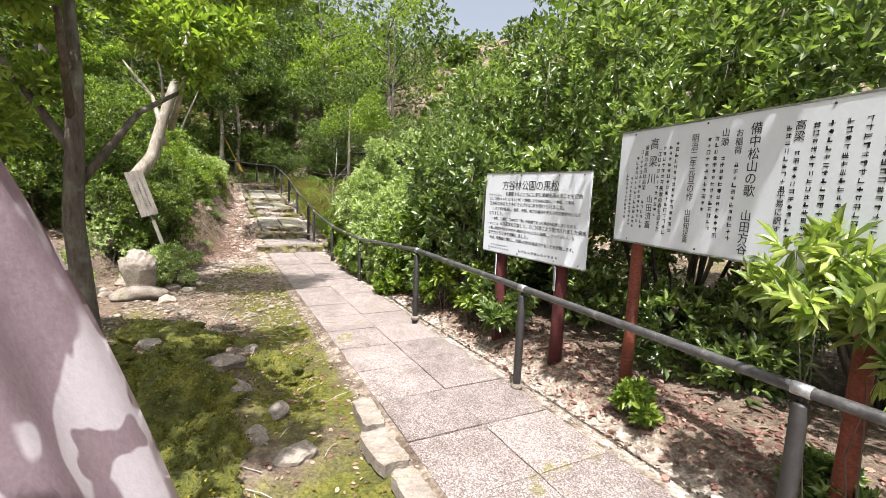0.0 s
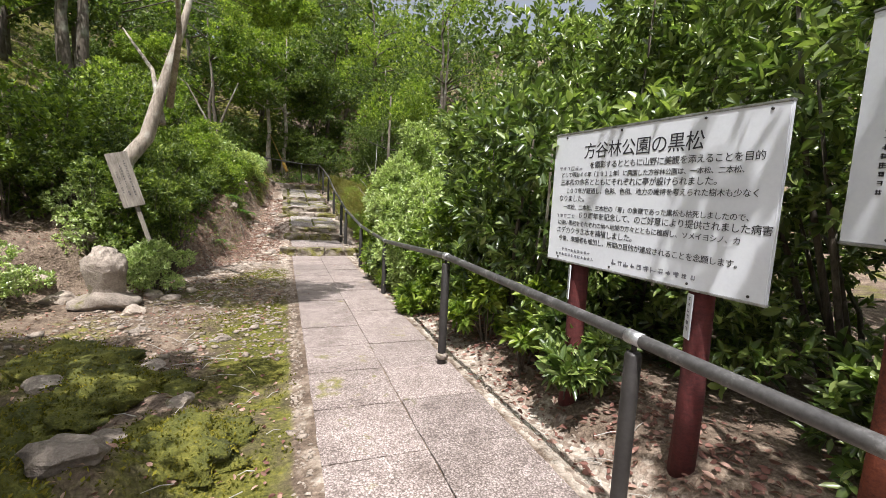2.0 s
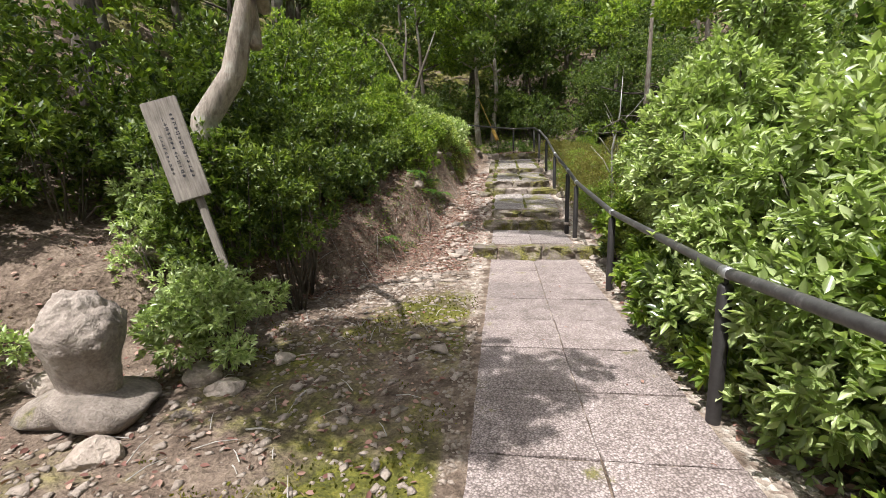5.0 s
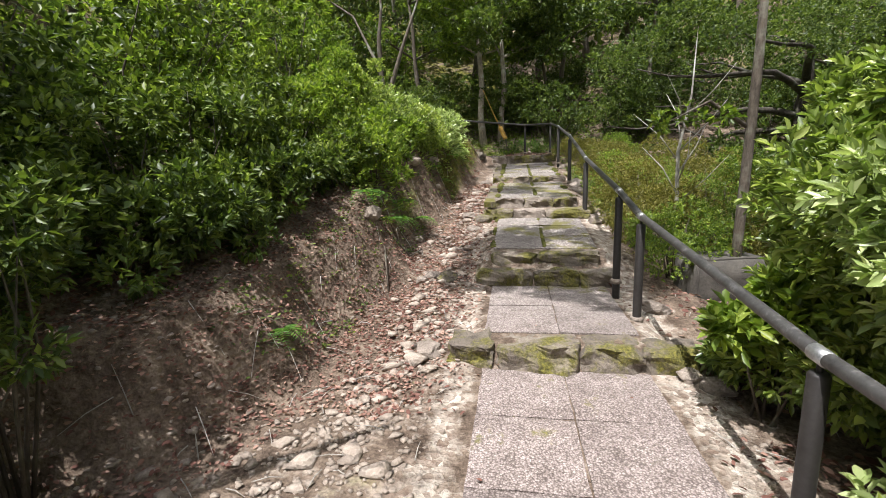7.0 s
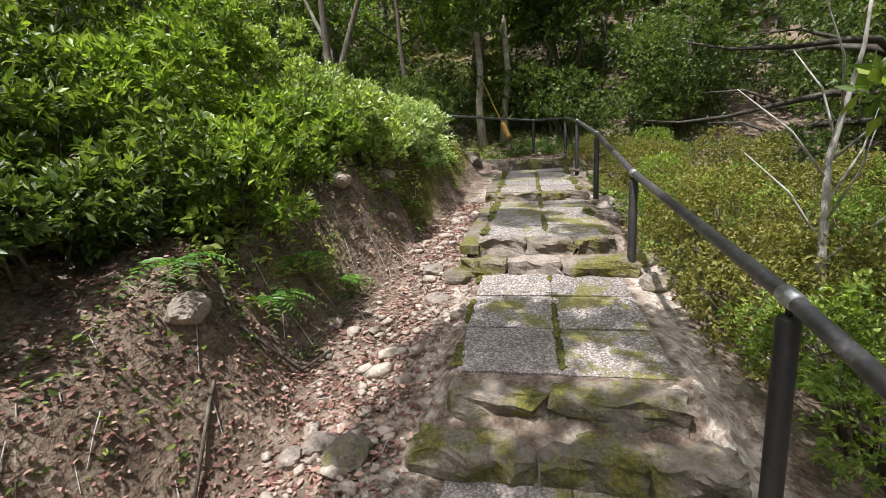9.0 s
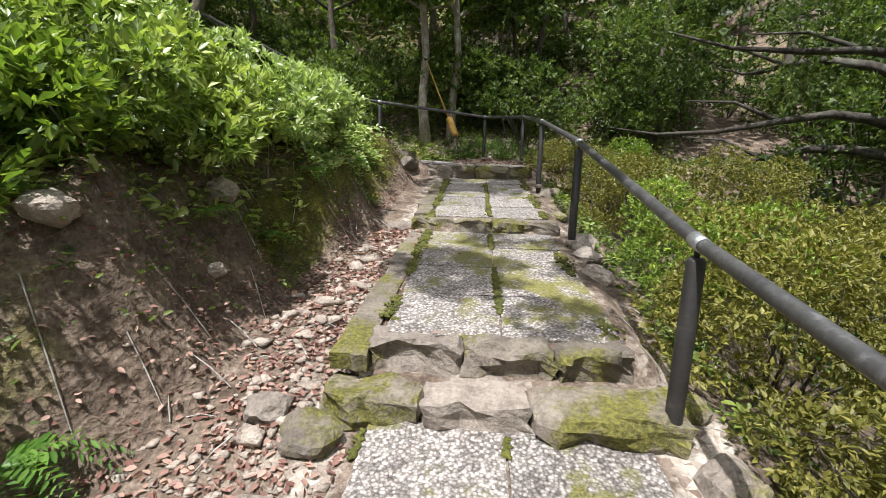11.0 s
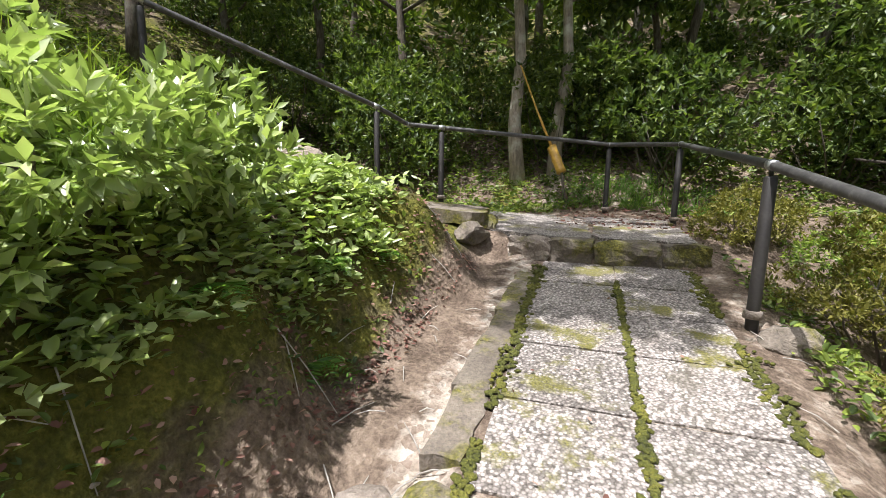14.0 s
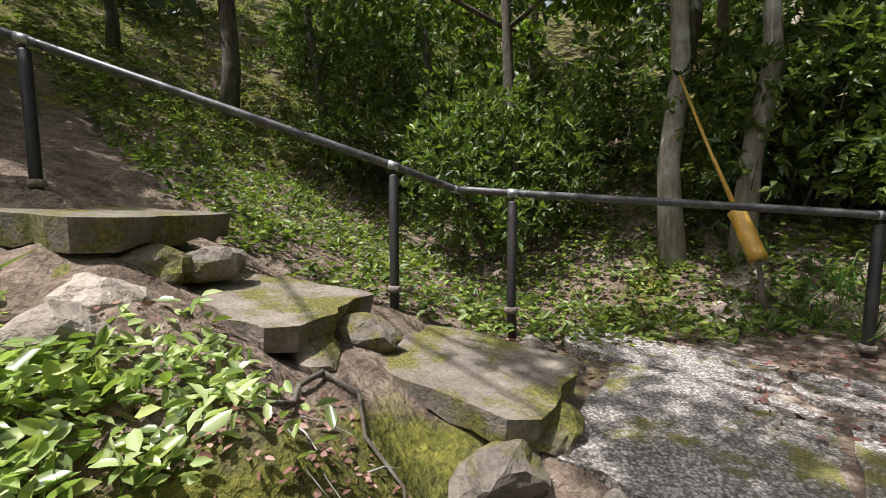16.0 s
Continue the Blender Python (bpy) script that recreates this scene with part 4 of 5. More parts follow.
# ---- shrubs over the left-hand bank ----
for i in range(26):
    s = -2.6 + i * 0.46
    foot = float(np.interp(s, FOOT_S, FOOT_N))
    for k, (back, h, r) in enumerate(((0.62, 0.30, 0.30), (1.3, 0.55, 0.42))):
        if s > 7.3 - 0.5 * k:
            continue
        if s > 5.6:
            h, r = h * 0.7, r * 0.85
        if s < -0.4 and k == 0:
            continue
        n = foot - back - RNG.uniform(-0.08, 0.08) - (0.32 * (1 - smooth(2.2, 3.4, s)) if k == 0 else 0.1)
        g = ground_at(s, n)
        bl = clumps((g.x, g.y, g.z + h * 0.9), (r * 1.25, r * 1.25, h * 1.2), 15, 0.17, -0.7)
        # leaf copies grow paler up the slope: sun on the bank put into colour
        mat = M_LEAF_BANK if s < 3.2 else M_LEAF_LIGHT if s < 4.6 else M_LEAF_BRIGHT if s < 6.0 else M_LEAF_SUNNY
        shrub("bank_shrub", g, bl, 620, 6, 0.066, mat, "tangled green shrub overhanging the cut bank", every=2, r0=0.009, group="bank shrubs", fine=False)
for i in range(14):
    s = -5.5 + i * 0.92
    n = float(np.interp(s, FOOT_S, FOOT_N)) - 2.3 - 0.3 * (i % 2) - (0.5 if s > 3 else 0)
    g = ground_at(s, n)
    bl = clumps((g.x, g.y, g.z + 0.75), (0.9, 0.9, 1.0), 24, 0.32, -0.6)
    shrub("bank_bush", g, bl, 1000, 6, 0.085, M_LEAF_BANK if i % 3 else M_LEAF_LIGHT, "leafy green bush on the upper bank", every=2, r0=0.015, group="bank shrubs", fine=False)
# dark shrubs round the foot of the leaning tree
for x, y, z, r in ((-2.02, 5.45, 0.85, 0.24), (-1.98, 5.66, 1.12, 0.30), (-1.72, 6.05, 0.95, 0.30), (-2.35, 5.6, 1.2, 0.35), (-1.95, 6.5, 1.05, 0.38)):
    g = Vector((x, y, gz(x, y)))
    bl = clumps((x, y, z), (r, r, 0.46), 20, 0.15, -1.0)
    shrub("bank_shrub", g, bl, 900, 6, 0.052, M_LEAF_BANK, "dark leafy shrub round the foot of a leaning tree", every=2, r0=0.01, group="bank shrubs", fine=False)
# bright yellow-green bush under the plaque, with smaller ones by the stone marker
for s, n, r, h, t in ((-1.5, -2.95, 0.3, 0.35, 700), (-1.1, -3.1, 0.4, 0.5, 800), (-0.8, -2.75, 0.35, 0.4, 800), (-2.0, -2.1, 0.34, 0.34, 1500), (-1.6, -2.5, 0.25, 0.3, 700), (-2.7, -3.4, 0.4, 0.4, 1100), (-3.0, -4.1, 0.5, 0.5, 1200), (-3.6, -4.8, 0.6, 0.6, 1300), (-4.6, -5.4, 0.7, 0.7, 1300)):
    g = ground_at(s, n)
    bl = clumps((g.x, g.y, g.z + h * 0.8), (r, r, h), 20, 0.13, -0.5)
    shrub("low_bush", g, bl, t, 6, 0.042, M_LEAF_SUNNY, "bright yellow-green low bush below the bank", every=2, r0=0.007, group="low bushes", fine=n > -2.6)


# ---- ferns, sprigs and grass ----
def fern(s, n, size, count, seed, up=0.0):
    g = ground_at(s, n) + Vector((0, 0, up))
    ob = empty("fern", Matrix.Translation(g), "bright green fern hanging from the soil bank", "fern", "ferns")
    rng = random.Random(seed)
    P, W, S = [], [], []
    for k in range(count):
        a = rng.uniform(-1.3, 1.3) + math.atan2(-UX, UY) * -1
        L = size * rng.uniform(0.7, 1.2)
        for j in range(13):
            t = (j + 1) / 13
            c = Vector((math.cos(a) * L * t, math.sin(a) * L * t, L * (0.55 * t - 0.85 * t * t)))
            tang = Vector((math.cos(a), math.sin(a), 0.55 - 1.7 * t)).normalized()
            sd = Vector((-math.sin(a), math.cos(a), 0))
            for q in (-1, 1):
                P.append(c)
                W.append(sd * q + tang * 0.45)
                S.append(L * 0.32 * (1 - 0.75 * t))
    P, W = np.array([tuple(p) for p in P]), np.array([tuple(w) for w in W])
    leaves("fronds", P, W, np.array(S)[:, None], M_FERN, ob, 0.3, 0.1, True, 0.05)
    return ob


for i, (s, d, z, up) in enumerate([(3.2, 0.30, 0.3, 0.1), (3.6, 0.34, 0.32, 0.05), (3.9, 0.2, 0.28, 0.1), (2.7, 0.4, 0.3, 0.1), (5.0, 0.3, 0.2, 0.1), (5.5, 0.35, 0.22, 0.0), (6.1, 0.28, 0.2, 0.05), (6.9, 0.3, 0.2, 0.05), (7.3, 0.25, 0.24, 0.0), (7.1, 0.45, 0.2, 0.15), (7.6, 0.38, 0.18, 0.1), (8.1, 0.3, 0.14, 0.05), (0.9, 0.2, 0.2, 0.0)]):
    fern(s, float(np.interp(s, FOOT_S, FOOT_N)) - d, z, 7, i, up)


def sprigs(name, spots, per, leaf, mat, label):
    """Low seedlings scattered on soil: one object of stuff."""
    P, W = [], []
    for s, n in spots:
        g = ground_at(s, n)
        for k in range(per):
            P.append((g.x + RNG.normal(0, leaf * 0.7), g.y + RNG.normal(0, leaf * 0.7), g.z + RNG.uniform(0.0, leaf * 1.4)))
            W.append((RNG.normal(), RNG.normal(), RNG.uniform(0, 0.7)))
    return tagged(leaves(name, np.array(P), np.array(W), leaf, mat, None, 0.5), label, "plants", kind="stuff")


spots = [(RNG.uniform(6.2, 8.2), -RNG.uniform(1.38, 3.3)) for _ in range(2300)] + [(RNG.normal(8.55, 0.13), RNG.normal(-1.75, 0.16)) for _ in range(45)]
spots = [(a, b) for a, b in spots if not (a > 8.3 and b < -2.1)]
# sunlight on these leaves comes from the paler leaf colour
sprigs("bank_seedlings", spots, 7, 0.065, M_LEAF_SUNNY, "seedlings and creepers on the bank, leaves painted a sunlit light green")
spots = [(RNG.uniform(0.5, 8.5), 0) for _ in range(650)]
spots = [(s, float(np.interp(s, FOOT_S, FOOT_N)) - RNG.uniform(0.1, 0.6)) for s, _ in spots]
sprigs("bank_sprigs", spots, 5, 0.035, M_LEAF_BANK, "small green sprigs rooted in the soil bank")
spots = [(s, foot_n - RNG.uniform(0.30, 0.85)) for s, foot_n in ((a, float(np.interp(a, FOOT_S, FOOT_N))) for a in RNG.uniform(3.0, 8.4, 520))]
sprigs("hanging_sprigs", spots, 7, 0.065, M_LEAF_BRIGHT, "leafy sprigs and creepers hanging over the bank face")
spots = [(RNG.uniform(4.4, 9.5), RNG.uniform(0.75, 1.25)) for _ in range(360)]
sprigs("edge_creeper", spots, 6, 0.05, M_LEAF_BANK, "green creeper along the falling edge of the path")
spots = [(RNG.uniform(9.0, 16), RNG.uniform(-8, 4)) for _ in range(7000)]
spots = [(s, n) for s, n in spots if s > 11.7 + 0.75 * min(n + 0.2, 0) and s > 9.4]
spots += [(RNG.uniform(5, 18), RNG.uniform(-15, -8)) for _ in range(3000)]
sprigs("slope_cover", spots, 6, 0.075, M_LEAF_BANK, "low green ground cover on the shaded slope")
spots = [(RNG.uniform(2.5, 12), RNG.uniform(2.6, 8)) for _ in range(1700)]
sprigs("gully_cover", spots, 6, 0.11, M_LEAF_FOREST, "dark green undergrowth in the gully")
spots = [(RNG.uniform(-8.5, -4), -RNG.uniform(3.0, 5.5)) for _ in range(240)]
fuzz = [(s, n) for s, n in zip(RNG.uniform(-8.8, -0.5, 30000), -RNG.uniform(0.62, 3.2, 30000)) if wobble(s * 0.9, n * 0.9, 1.6) + 0.5 * wobble(n, s, 4.0) > 0.1 + 0.35 * (n < -1.5)]
fz = np.array(fuzz)
pos = np.stack([OX + UX * fz[:, 0] + UY * fz[:, 1], OY + UY * fz[:, 0] - UX * fz[:, 1], ground_z(fz[:, 0], fz[:, 1]) - 0.002], 1)
tagged(leaves("ground_moss", pos, np.array([0, 0, 0.7]) + RNG.normal(0, 0.6, pos.shape), 0.022, M_MOSSTUFT, None, 0.5, 0.15, False), "short yellow-green moss shoots on the soil", "moss", kind="stuff")
sprigs("moss_sprigs", spots, 6, 0.05, M_LEAF_BANK, "small green plants among mossy rocks")


def blades(name, spots, length, mat, label):
    P, W = [], []
    for s, n in spots:
        g = ground_at(s, n)
        for k in range(16):
            P.append((g.x + RNG.normal(0, 0.03), g.y + RNG.normal(0, 0.03), g.z))
            W.append((RNG.normal(0, 0.6), RNG.normal(0, 0.6), 1.0))
    return tagged(leaves(name, np.array(P), np.array(W), length, mat, None, 0.03, 0.02), label, "grass", kind="stuff")


blades("bank_grass", [(RNG.uniform(3.5, 8.0), -RNG.uniform(1.9, 3.0)) for _ in range(170)], 0.42, M_LEAF_LIGHT, "long grass blades on the upper bank")
blades("slope_grass", [(RNG.uniform(11.6, 12.4), RNG.uniform(-0.6, 1.6)) for _ in range(45)], 0.26, M_FERN, "fresh grass blades beyond the handrail")


# ---- trees ----
def wavy(h, lean, k, seed, bend=0.08):
    rng = random.Random(seed)
    out = [Vector((0, 0, -0.3))]
    for i in range(1, k + 1):
        t = i / k
        out.append(Vector((lean[0] * t + rng.uniform(-bend, bend), lean[1] * t + rng.uniform(-bend, bend), h * t)))
    return out


def forest_tree(name, base, h, r, lean, crown, tips, size, mat, seed, label, bark=None, low=0.45):
    rng = random.Random(seed)
    pts = wavy(h * 0.85, lean, 7, seed)
    radii = [r * 1.25] + [r * (1 - 0.8 * i / 7) for i in range(1, 8)]
    limbs, blobs = [], []
    for i in range(9):
        t = rng.uniform(low, 1.0)
        p = pts[min(7, max(1, int(t * 7)))]
        a = rng.uniform(0, 6.28)
        L = crown * rng.uniform(0.5, 1.0)
        e = p + Vector((math.cos(a) * L, math.sin(a) * L, L * rng.uniform(0.1, 0.6)))
        limbs.append(([p, p.lerp(e, 0.5) + Vector((0, 0, 0.12)), e], [r * 0.35, r * 0.22, r * 0.08]))
        for q in (0.55, 0.8, 1.05):
            c = p.lerp(e, q)
            rr = crown * rng.uniform(0.22, 0.36)
            blobs.append(((c.x + rng.uniform(-.3, .3), c.y + rng.uniform(-.3, .3), c.z), (rr, rr, rr * 0.7)))
    return tree(name, base, pts, radii, limbs, blobs, tips, 5, size, mat, label, bark, group="woodland trees")


# the slim tree beside the start, on the mossy rock
g = Vector((-0.82, 0.86, gz(-0.82, 0.86)))
limbs = [([Vector((0, 0, 1.5)), Vector((0.25, 0.3, 2.0)), Vector((0.5, 0.75, 2.3))], [0.03, 0.02, 0.008]), ([Vector((0, 0, 1.7)), Vector((-0.35, 0.1, 2.2)), Vector((-0.8, 0.2, 2.6))], [0.03, 0.02, 0.008]), ([Vector((0, 0, 1.9)), Vector((0.1, -0.3, 2.4)), Vector((0.0, -0.7, 2.7))], [0.026, 0.018, 0.007])]
bl = clumps((-0.2, 0.3, 2.75), (1.0, 1.0, 0.75), 22, 0.26) + clumps((-0.25, 0.2, 1.95), (0.4, 0.4, 0.35), 6, 0.17)
tr = tree("young_tree", g, [Vector((0, 0, -0.3)), Vector((0.02, 0.01, 0.6)), Vector((-0.02, 0, 1.3)), Vector((0.02, 0.03, 2.1)), Vector((0.0, 0.05, 3.1))], [0.085, 0.062, 0.055, 0.042, 0.012], limbs, bl, 2300, 5, 0.07, M_LEAF_LIGHT, "slim young tree with fresh green leaves on mossy ground", fine=True)
for k in range(7):
    a = k * 0.9
    bm = bmesh.new()
    tube(bm, [Vector((0, 0, 0.22)), Vector((math.cos(a) * 0.10, math.sin(a) * 0.10, 0.08)), Vector((math.cos(a) * 0.24, math.sin(a) * 0.24, -0.06))], [0.045, 0.03, 0.010], 6)
    part("root", bm, M_BARK, tr)

# curved pale tree on the bank behind the plaque
g = Vector((-2.16, 5.62, 0.9))
limbs = [([Vector((0.50, 0.28, 1.5)), Vector((0.9, -0.4, 2.2)), Vector((1.3, -1.5, 2.9))], [0.05, 0.035, 0.012]), ([Vector((0.42, 0.24, 1.25)), Vector((0.2, 0.5, 2.0)), Vector((-0.3, 0.8, 2.6))], [0.05, 0.03, 0.012])]
bl = clumps((1.3, -1.75, 3.0), (1.1, 0.7, 0.5), 20, 0.34)
tree("leaning_tree", g, [Vector(p) for p in ((-0.05, 0, -0.35), (0.0, 0, 0.35), (0.06, 0.03, 0.72), (0.27, 0.14, 1.05), (0.40, 0.22, 1.6), (0.66, 0.3, 2.5), (0.9, 0.3, 3.4))], [0.12, 0.105, 0.1, 0.09, 0.075, 0.05, 0.02], limbs, bl, 2200, 5, 0.08, M_LEAF_LIGHT, "pale curving tree growing out of the bank", M_PALEBARK)

# forked tree on top of the bank
g = at_sn(6.7, -2.75)
limbs = [([Vector((0, 0, 0.15)), Vector((0.12, 0.1, 0.7)), Vector((0.35, 0.2, 1.4)), Vector((0.7, 0.3, 2.3))], [0.055, 0.05, 0.035, 0.012]), ([Vector((0, 0, 0.2)), Vector((-0.1, 0.25, 1.0)), Vector((-0.8, 0.5, 2.2)), Vector((-1.8, 0.6, 2.9))], [0.045, 0.035, 0.02, 0.008])]
bl = clumps((-2.0, 0.6, 3.0), (0.9, 0.9, 0.5), 12, 0.3)
tree("forked_tree", g, wavy(2.6, (0.0, 0.1), 5, 8, 0.04), [0.07, 0.06, 0.05, 0.04, 0.025, 0.012], limbs, bl, 2200, 5, 0.07, M_LEAF_LIGHT, "small forked tree on top of the bank", M_BARK)

# slim trunk beyond the rail, and the bare pale shrub
g = at_sn(2.55, 1.62)
tree("slim_tree", g, [Vector((0, 0, -0.3)), Vector((0.0, 0, 0.6)), Vector((0.03, 0, 2.0)), Vector((0.05, 0.05, 3.6))], [0.046, 0.042, 0.038, 0.016],
     [([Vector((0.02, 0, 1.5)), Vector((-0.3, 0, 1.75)), Vector((-0.6, -0.1, 1.6))], [0.02, 0.015, 0.006])],
     clumps((0.1, 0, 3.4), (1.0, 1.0, 0.7), 14, 0.34) + clumps((-0.45, -0.05, 1.65), (0.3, 0.25, 0.12), 4, 0.12), 1500, 5, 0.075, M_LEAF_LIGHT, "slim straight tree beside the handrail")
g = at_sn(3.8, 1.5)
limbs = []
for k in range(9):
    a, q = k * 2.4, 0.7 + 0.12 * k
    p = Vector((0.012, 0, q)) if q < 1.35 else Vector((0.16 * (q - 1.3), 0, q))
    e = p + Vector((math.cos(a) * 0.5, math.sin(a) * 0.35, 0.55))
    limbs.append(([p, p.lerp(e, 0.5) + Vector((0.04, 0, 0.02)), e], [0.008, 0.006, 0.002]))
tree("bare_sapling", g, [Vector((0, 0, -0.2)), Vector((0.02, 0, 0.7)), Vector((0.0, 0, 1.3)), Vector((0.1, 0, 1.9)), Vector((0.12, 0, 2.6))], [0.028, 0.024, 0.018, 0.010, 0.003], limbs, None, 0, 0, 0, None, "leafless pale sapling among the azaleas", M_DRYTWIG)

# spreading tree with long level limbs on the right
g = at_sn(10.0, 6.2)
limbs = []
for a0, z0, L, dz in ((3.3, 1.9, 4.2, 0.1), (3.7, 2.4, 3.8, 0.7), (2.8, 1.5, 3.6, -0.1), (4.2, 2.7, 3.0, 0.9), (2.4, 2.6, 3.4, 0.8)):
    pts, r = [], []
    for k in range(7):
        t = k / 6
        pts.append(Vector((math.cos(a0 + 0.25 * math.sin(t * 5)) * L * t, math.sin(a0 + 0.25 * math.sin(t * 4)) * L * t, z0 + dz * t + 0.18 * math.sin(t * 6))))
        r.append(0.085 * (1 - 0.85 * t))
    limbs.append((pts, r))
    limbs.append(([pts[3], pts[3] + Vector((-0.5, 0.3, 0.3)), pts[3] + Vector((-1.1, 0.5, 0.35))], [0.035, 0.022, 0.008]))
bl = clumps((-1.6, -0.3, 3.6), (3.2, 2.8, 0.8), 34, 0.5) + clumps((-1.6, -0.3, 2.2), (3.2, 2.8, 0.5), 10, 0.3)
tree("spreading_tree", g, wavy(3.4, (0, 0), 5, 4), [0.2, 0.17, 0.15, 0.13, 0.1, 0.05], limbs, bl, 4200, 5, 0.075, M_LEAF_FOREST, "dark spreading tree with long level limbs", M_DARKBARK)

# woodland behind the turn, and round about
spots = [(12.7, -1.25, 7.5, 0.11, 1.8), (12.9, -0.75, 7.0, 0.10, 1.6), (14.4, 1.2, 7, 0.10, 2.0), (13.6, 0.75, 6, 0.07, 1.7), (13.4, -3.4, 7, 0.10, 2.2), (14.6, -6.0, 7, 0.11, 2.4), (12.6, -6.5, 6, 0.09, 2.2), (15.6, -1.8, 8, 0.12, 2.4), (15.5, 3.4, 7, 0.12, 2.4), (13.0, 3.6, 6, 0.09, 2.0),
         (17.5, 0.6, 9, 0.13, 2.6), (17.0, -5.0, 9, 0.13, 2.8), (18.5, 4.5, 9, 0.13, 2.8), (10.5, -9.0, 5, 0.1, 2.3), (8.0, -8.0, 4.2, 0.1, 2.0), (5.5, -7.8, 4, 0.1, 2.0), (3.0, -7.4, 4, 0.1, 2.0), (0.4, -7.2, 4.2, 0.1, 2.1), (-2.0, -7.4, 4.6, 0.1, 2.2), (-4.8, -7.6, 5.2, 0.1, 2.2), (-7.5, -8.0, 5.4, 0.11, 2.3),
         (12.0, 8.0, 5, 0.12, 2.4), (8.5, 8.6, 4.2, 0.12, 2.2), (5.0, 8.8, 3.6, 0.12, 2.0), (2.0, 7.5, 6.0, 0.11, 2.4), (-1.5, 6.2, 5.5, 0.1, 2.3), (-4.5, 5.2, 5.2, 0.1, 2.2), (-7.4, 5.0, 5.4, 0.1, 2.2), (-10.5, 5.2, 5.6, 0.1, 2.3), (21, -2, 10, 0.15, 3.0), (21, 3, 10, 0.15, 3.0), (20, -8, 10, 0.15, 3.0), (20, 9, 10, 0.15, 3.0), (15, 7.5, 9, 0.13, 2.8)]
for i, (s, n, h, r, c) in enumerate(spots):
    b = at_sn(s, n)
    pale = i < 4
    forest_tree("woodland_tree", b, h, r, (RNG.uniform(-0.5, 0.5), RNG.uniform(-0.4, 0.4)), c, 1700, 0.145, M_LEAF_FOREST if i % 4 else M_LEAF_LIGHT, 100 + i, "tall woodland tree with a grey-brown trunk" if pale else "leafy woodland tree on the slope", M_PALEBARK if pale and i < 2 else M_BARK, 0.3 if i > 12 else 0.4)
# trees whose branches reach over the start and over the upper steps, and dapple them
def overhanging_tree(s, n, h, reach, blobs, tips, seed, label):
    b = at_sn(s, n)
    limbs = []
    top = Vector((0, 0, h * 0.8))
    for c, r in blobs[::7]:
        c = Vector(c)
        limbs.append(([top * random.Random(seed + len(limbs)).uniform(0.6, 1.0), top.lerp(c, 0.5) + Vector((0, 0, 0.3)), c], [0.028, 0.02, 0.008]))
    return tree("overhanging_tree", b, wavy(h, (0.1, 0.1), 6, seed), [0.15, 0.14, 0.13, 0.11, 0.09, 0.06, 0.02], limbs, blobs, tips, 5, 0.09, M_LEAF_LIGHT, label, fine=True)


def over_sun(s, n, s2, n2, drop, rad, cnt, size):
    """Clumps of a crown that hangs between the sun and the ground at s2, n2."""
    foot_at, aim = at_sn(s, n), at_sn(s2, n2) + SUN * (drop / SUN.z)
    d = aim - foot_at
    return clumps((d.x, d.y, d.z), rad, cnt, size, -1.0)


overhanging_tree(-9.2, 2.9, 3.6, 3, over_sun(-9.2, 2.9, -6.8, 1.35, 3.5, (0.35, 1.4, 0.3), 20, 0.20), 420, 5, "tall leafy tree reaching over the start of the path")
overhanging_tree(-6.6, -5.6, 4.0, 3, over_sun(-6.6, -5.6, -6.4, -2.2, 3.7, (1.1, 1.3, 0.5), 28, 0.34), 2700, 9, "leafy tree shading the mossy ground")
overhanging_tree(0.6, -5.4, 4.6, 3, over_sun(0.6, -5.4, 0.3, -3.1, 4.6, (0.9, 1.1, 0.6), 26, 0.36), 2200, 11, "leafy tree shading the shrubs on the bank")
overhanging_tree(-1.4, -5.8, 4.4, 3, over_sun(-1.4, -5.8, -2.1, -1.0, 4.2, (0.8, 0.55, 0.4), 20, 0.28), 1700, 13, "leafy tree shading the ground below the bank")
overhanging_tree(4.0, -5.2, 5.0, 3, over_sun(4.0, -5.2, 2.9, 0.1, 5.2, (1.3, 0.8, 0.4), 20, 0.30), 1900, 6, "leafy tree reaching over the steps")
overhanging_tree(5.6, -5.4, 5.4, 3, over_sun(5.6, -5.4, 5.9, 0.2, 5.4, (1.0, 1.1, 0.4), 14, 0.24), 800, 16, "leafy tree reaching over the upper steps")
overhanging_tree(8.4, -6.4, 5.2, 3, over_sun(8.4, -6.4, 9.1, 0.0, 5.6, (1.2, 1.3, 0.5), 26, 0.30), 2500, 7, "leafy tree reaching over the turn of the path")
overhanging_tree(11.6, -7.6, 5.2, 3, over_sun(11.6, -7.6, 11.0, -0.4, 5.6, (1.7, 1.4, 0.6), 24, 0.36), 1500, 8, "leafy tree shading the slope beyond the turn")
# understorey on the shaded slope
for i in range(104):
    s, n = (RNG.uniform(12.3, 13.2), RNG.uniform(-6, 4)) if i < 14 else (RNG.uniform(12.6, 17), RNG.uniform(-9, 7)) if i < 46 else (RNG.uniform(3, 11), RNG.uniform(4.5, 8)) if i < 70 else (RNG.uniform(3, 15), RNG.uniform(6, 12))
    g = ground_at(s, n)
    if (g - Vector((-2.5, 18.7, g.z))).length < 1.5:      # clear ground round the bamboo
        continue
    bl = clumps((g.x, g.y, g.z + 0.8), (1.0, 1.0, 1.0), 18, 0.36, -0.6)
    shrub("understorey_shrub", g, bl, 520, 5, 0.105, M_LEAF_FOREST, "dark leafy understorey shrub on the wooded slope", every=3, r0=0.015, group="understorey shrubs", fine=False, depth=0.5)


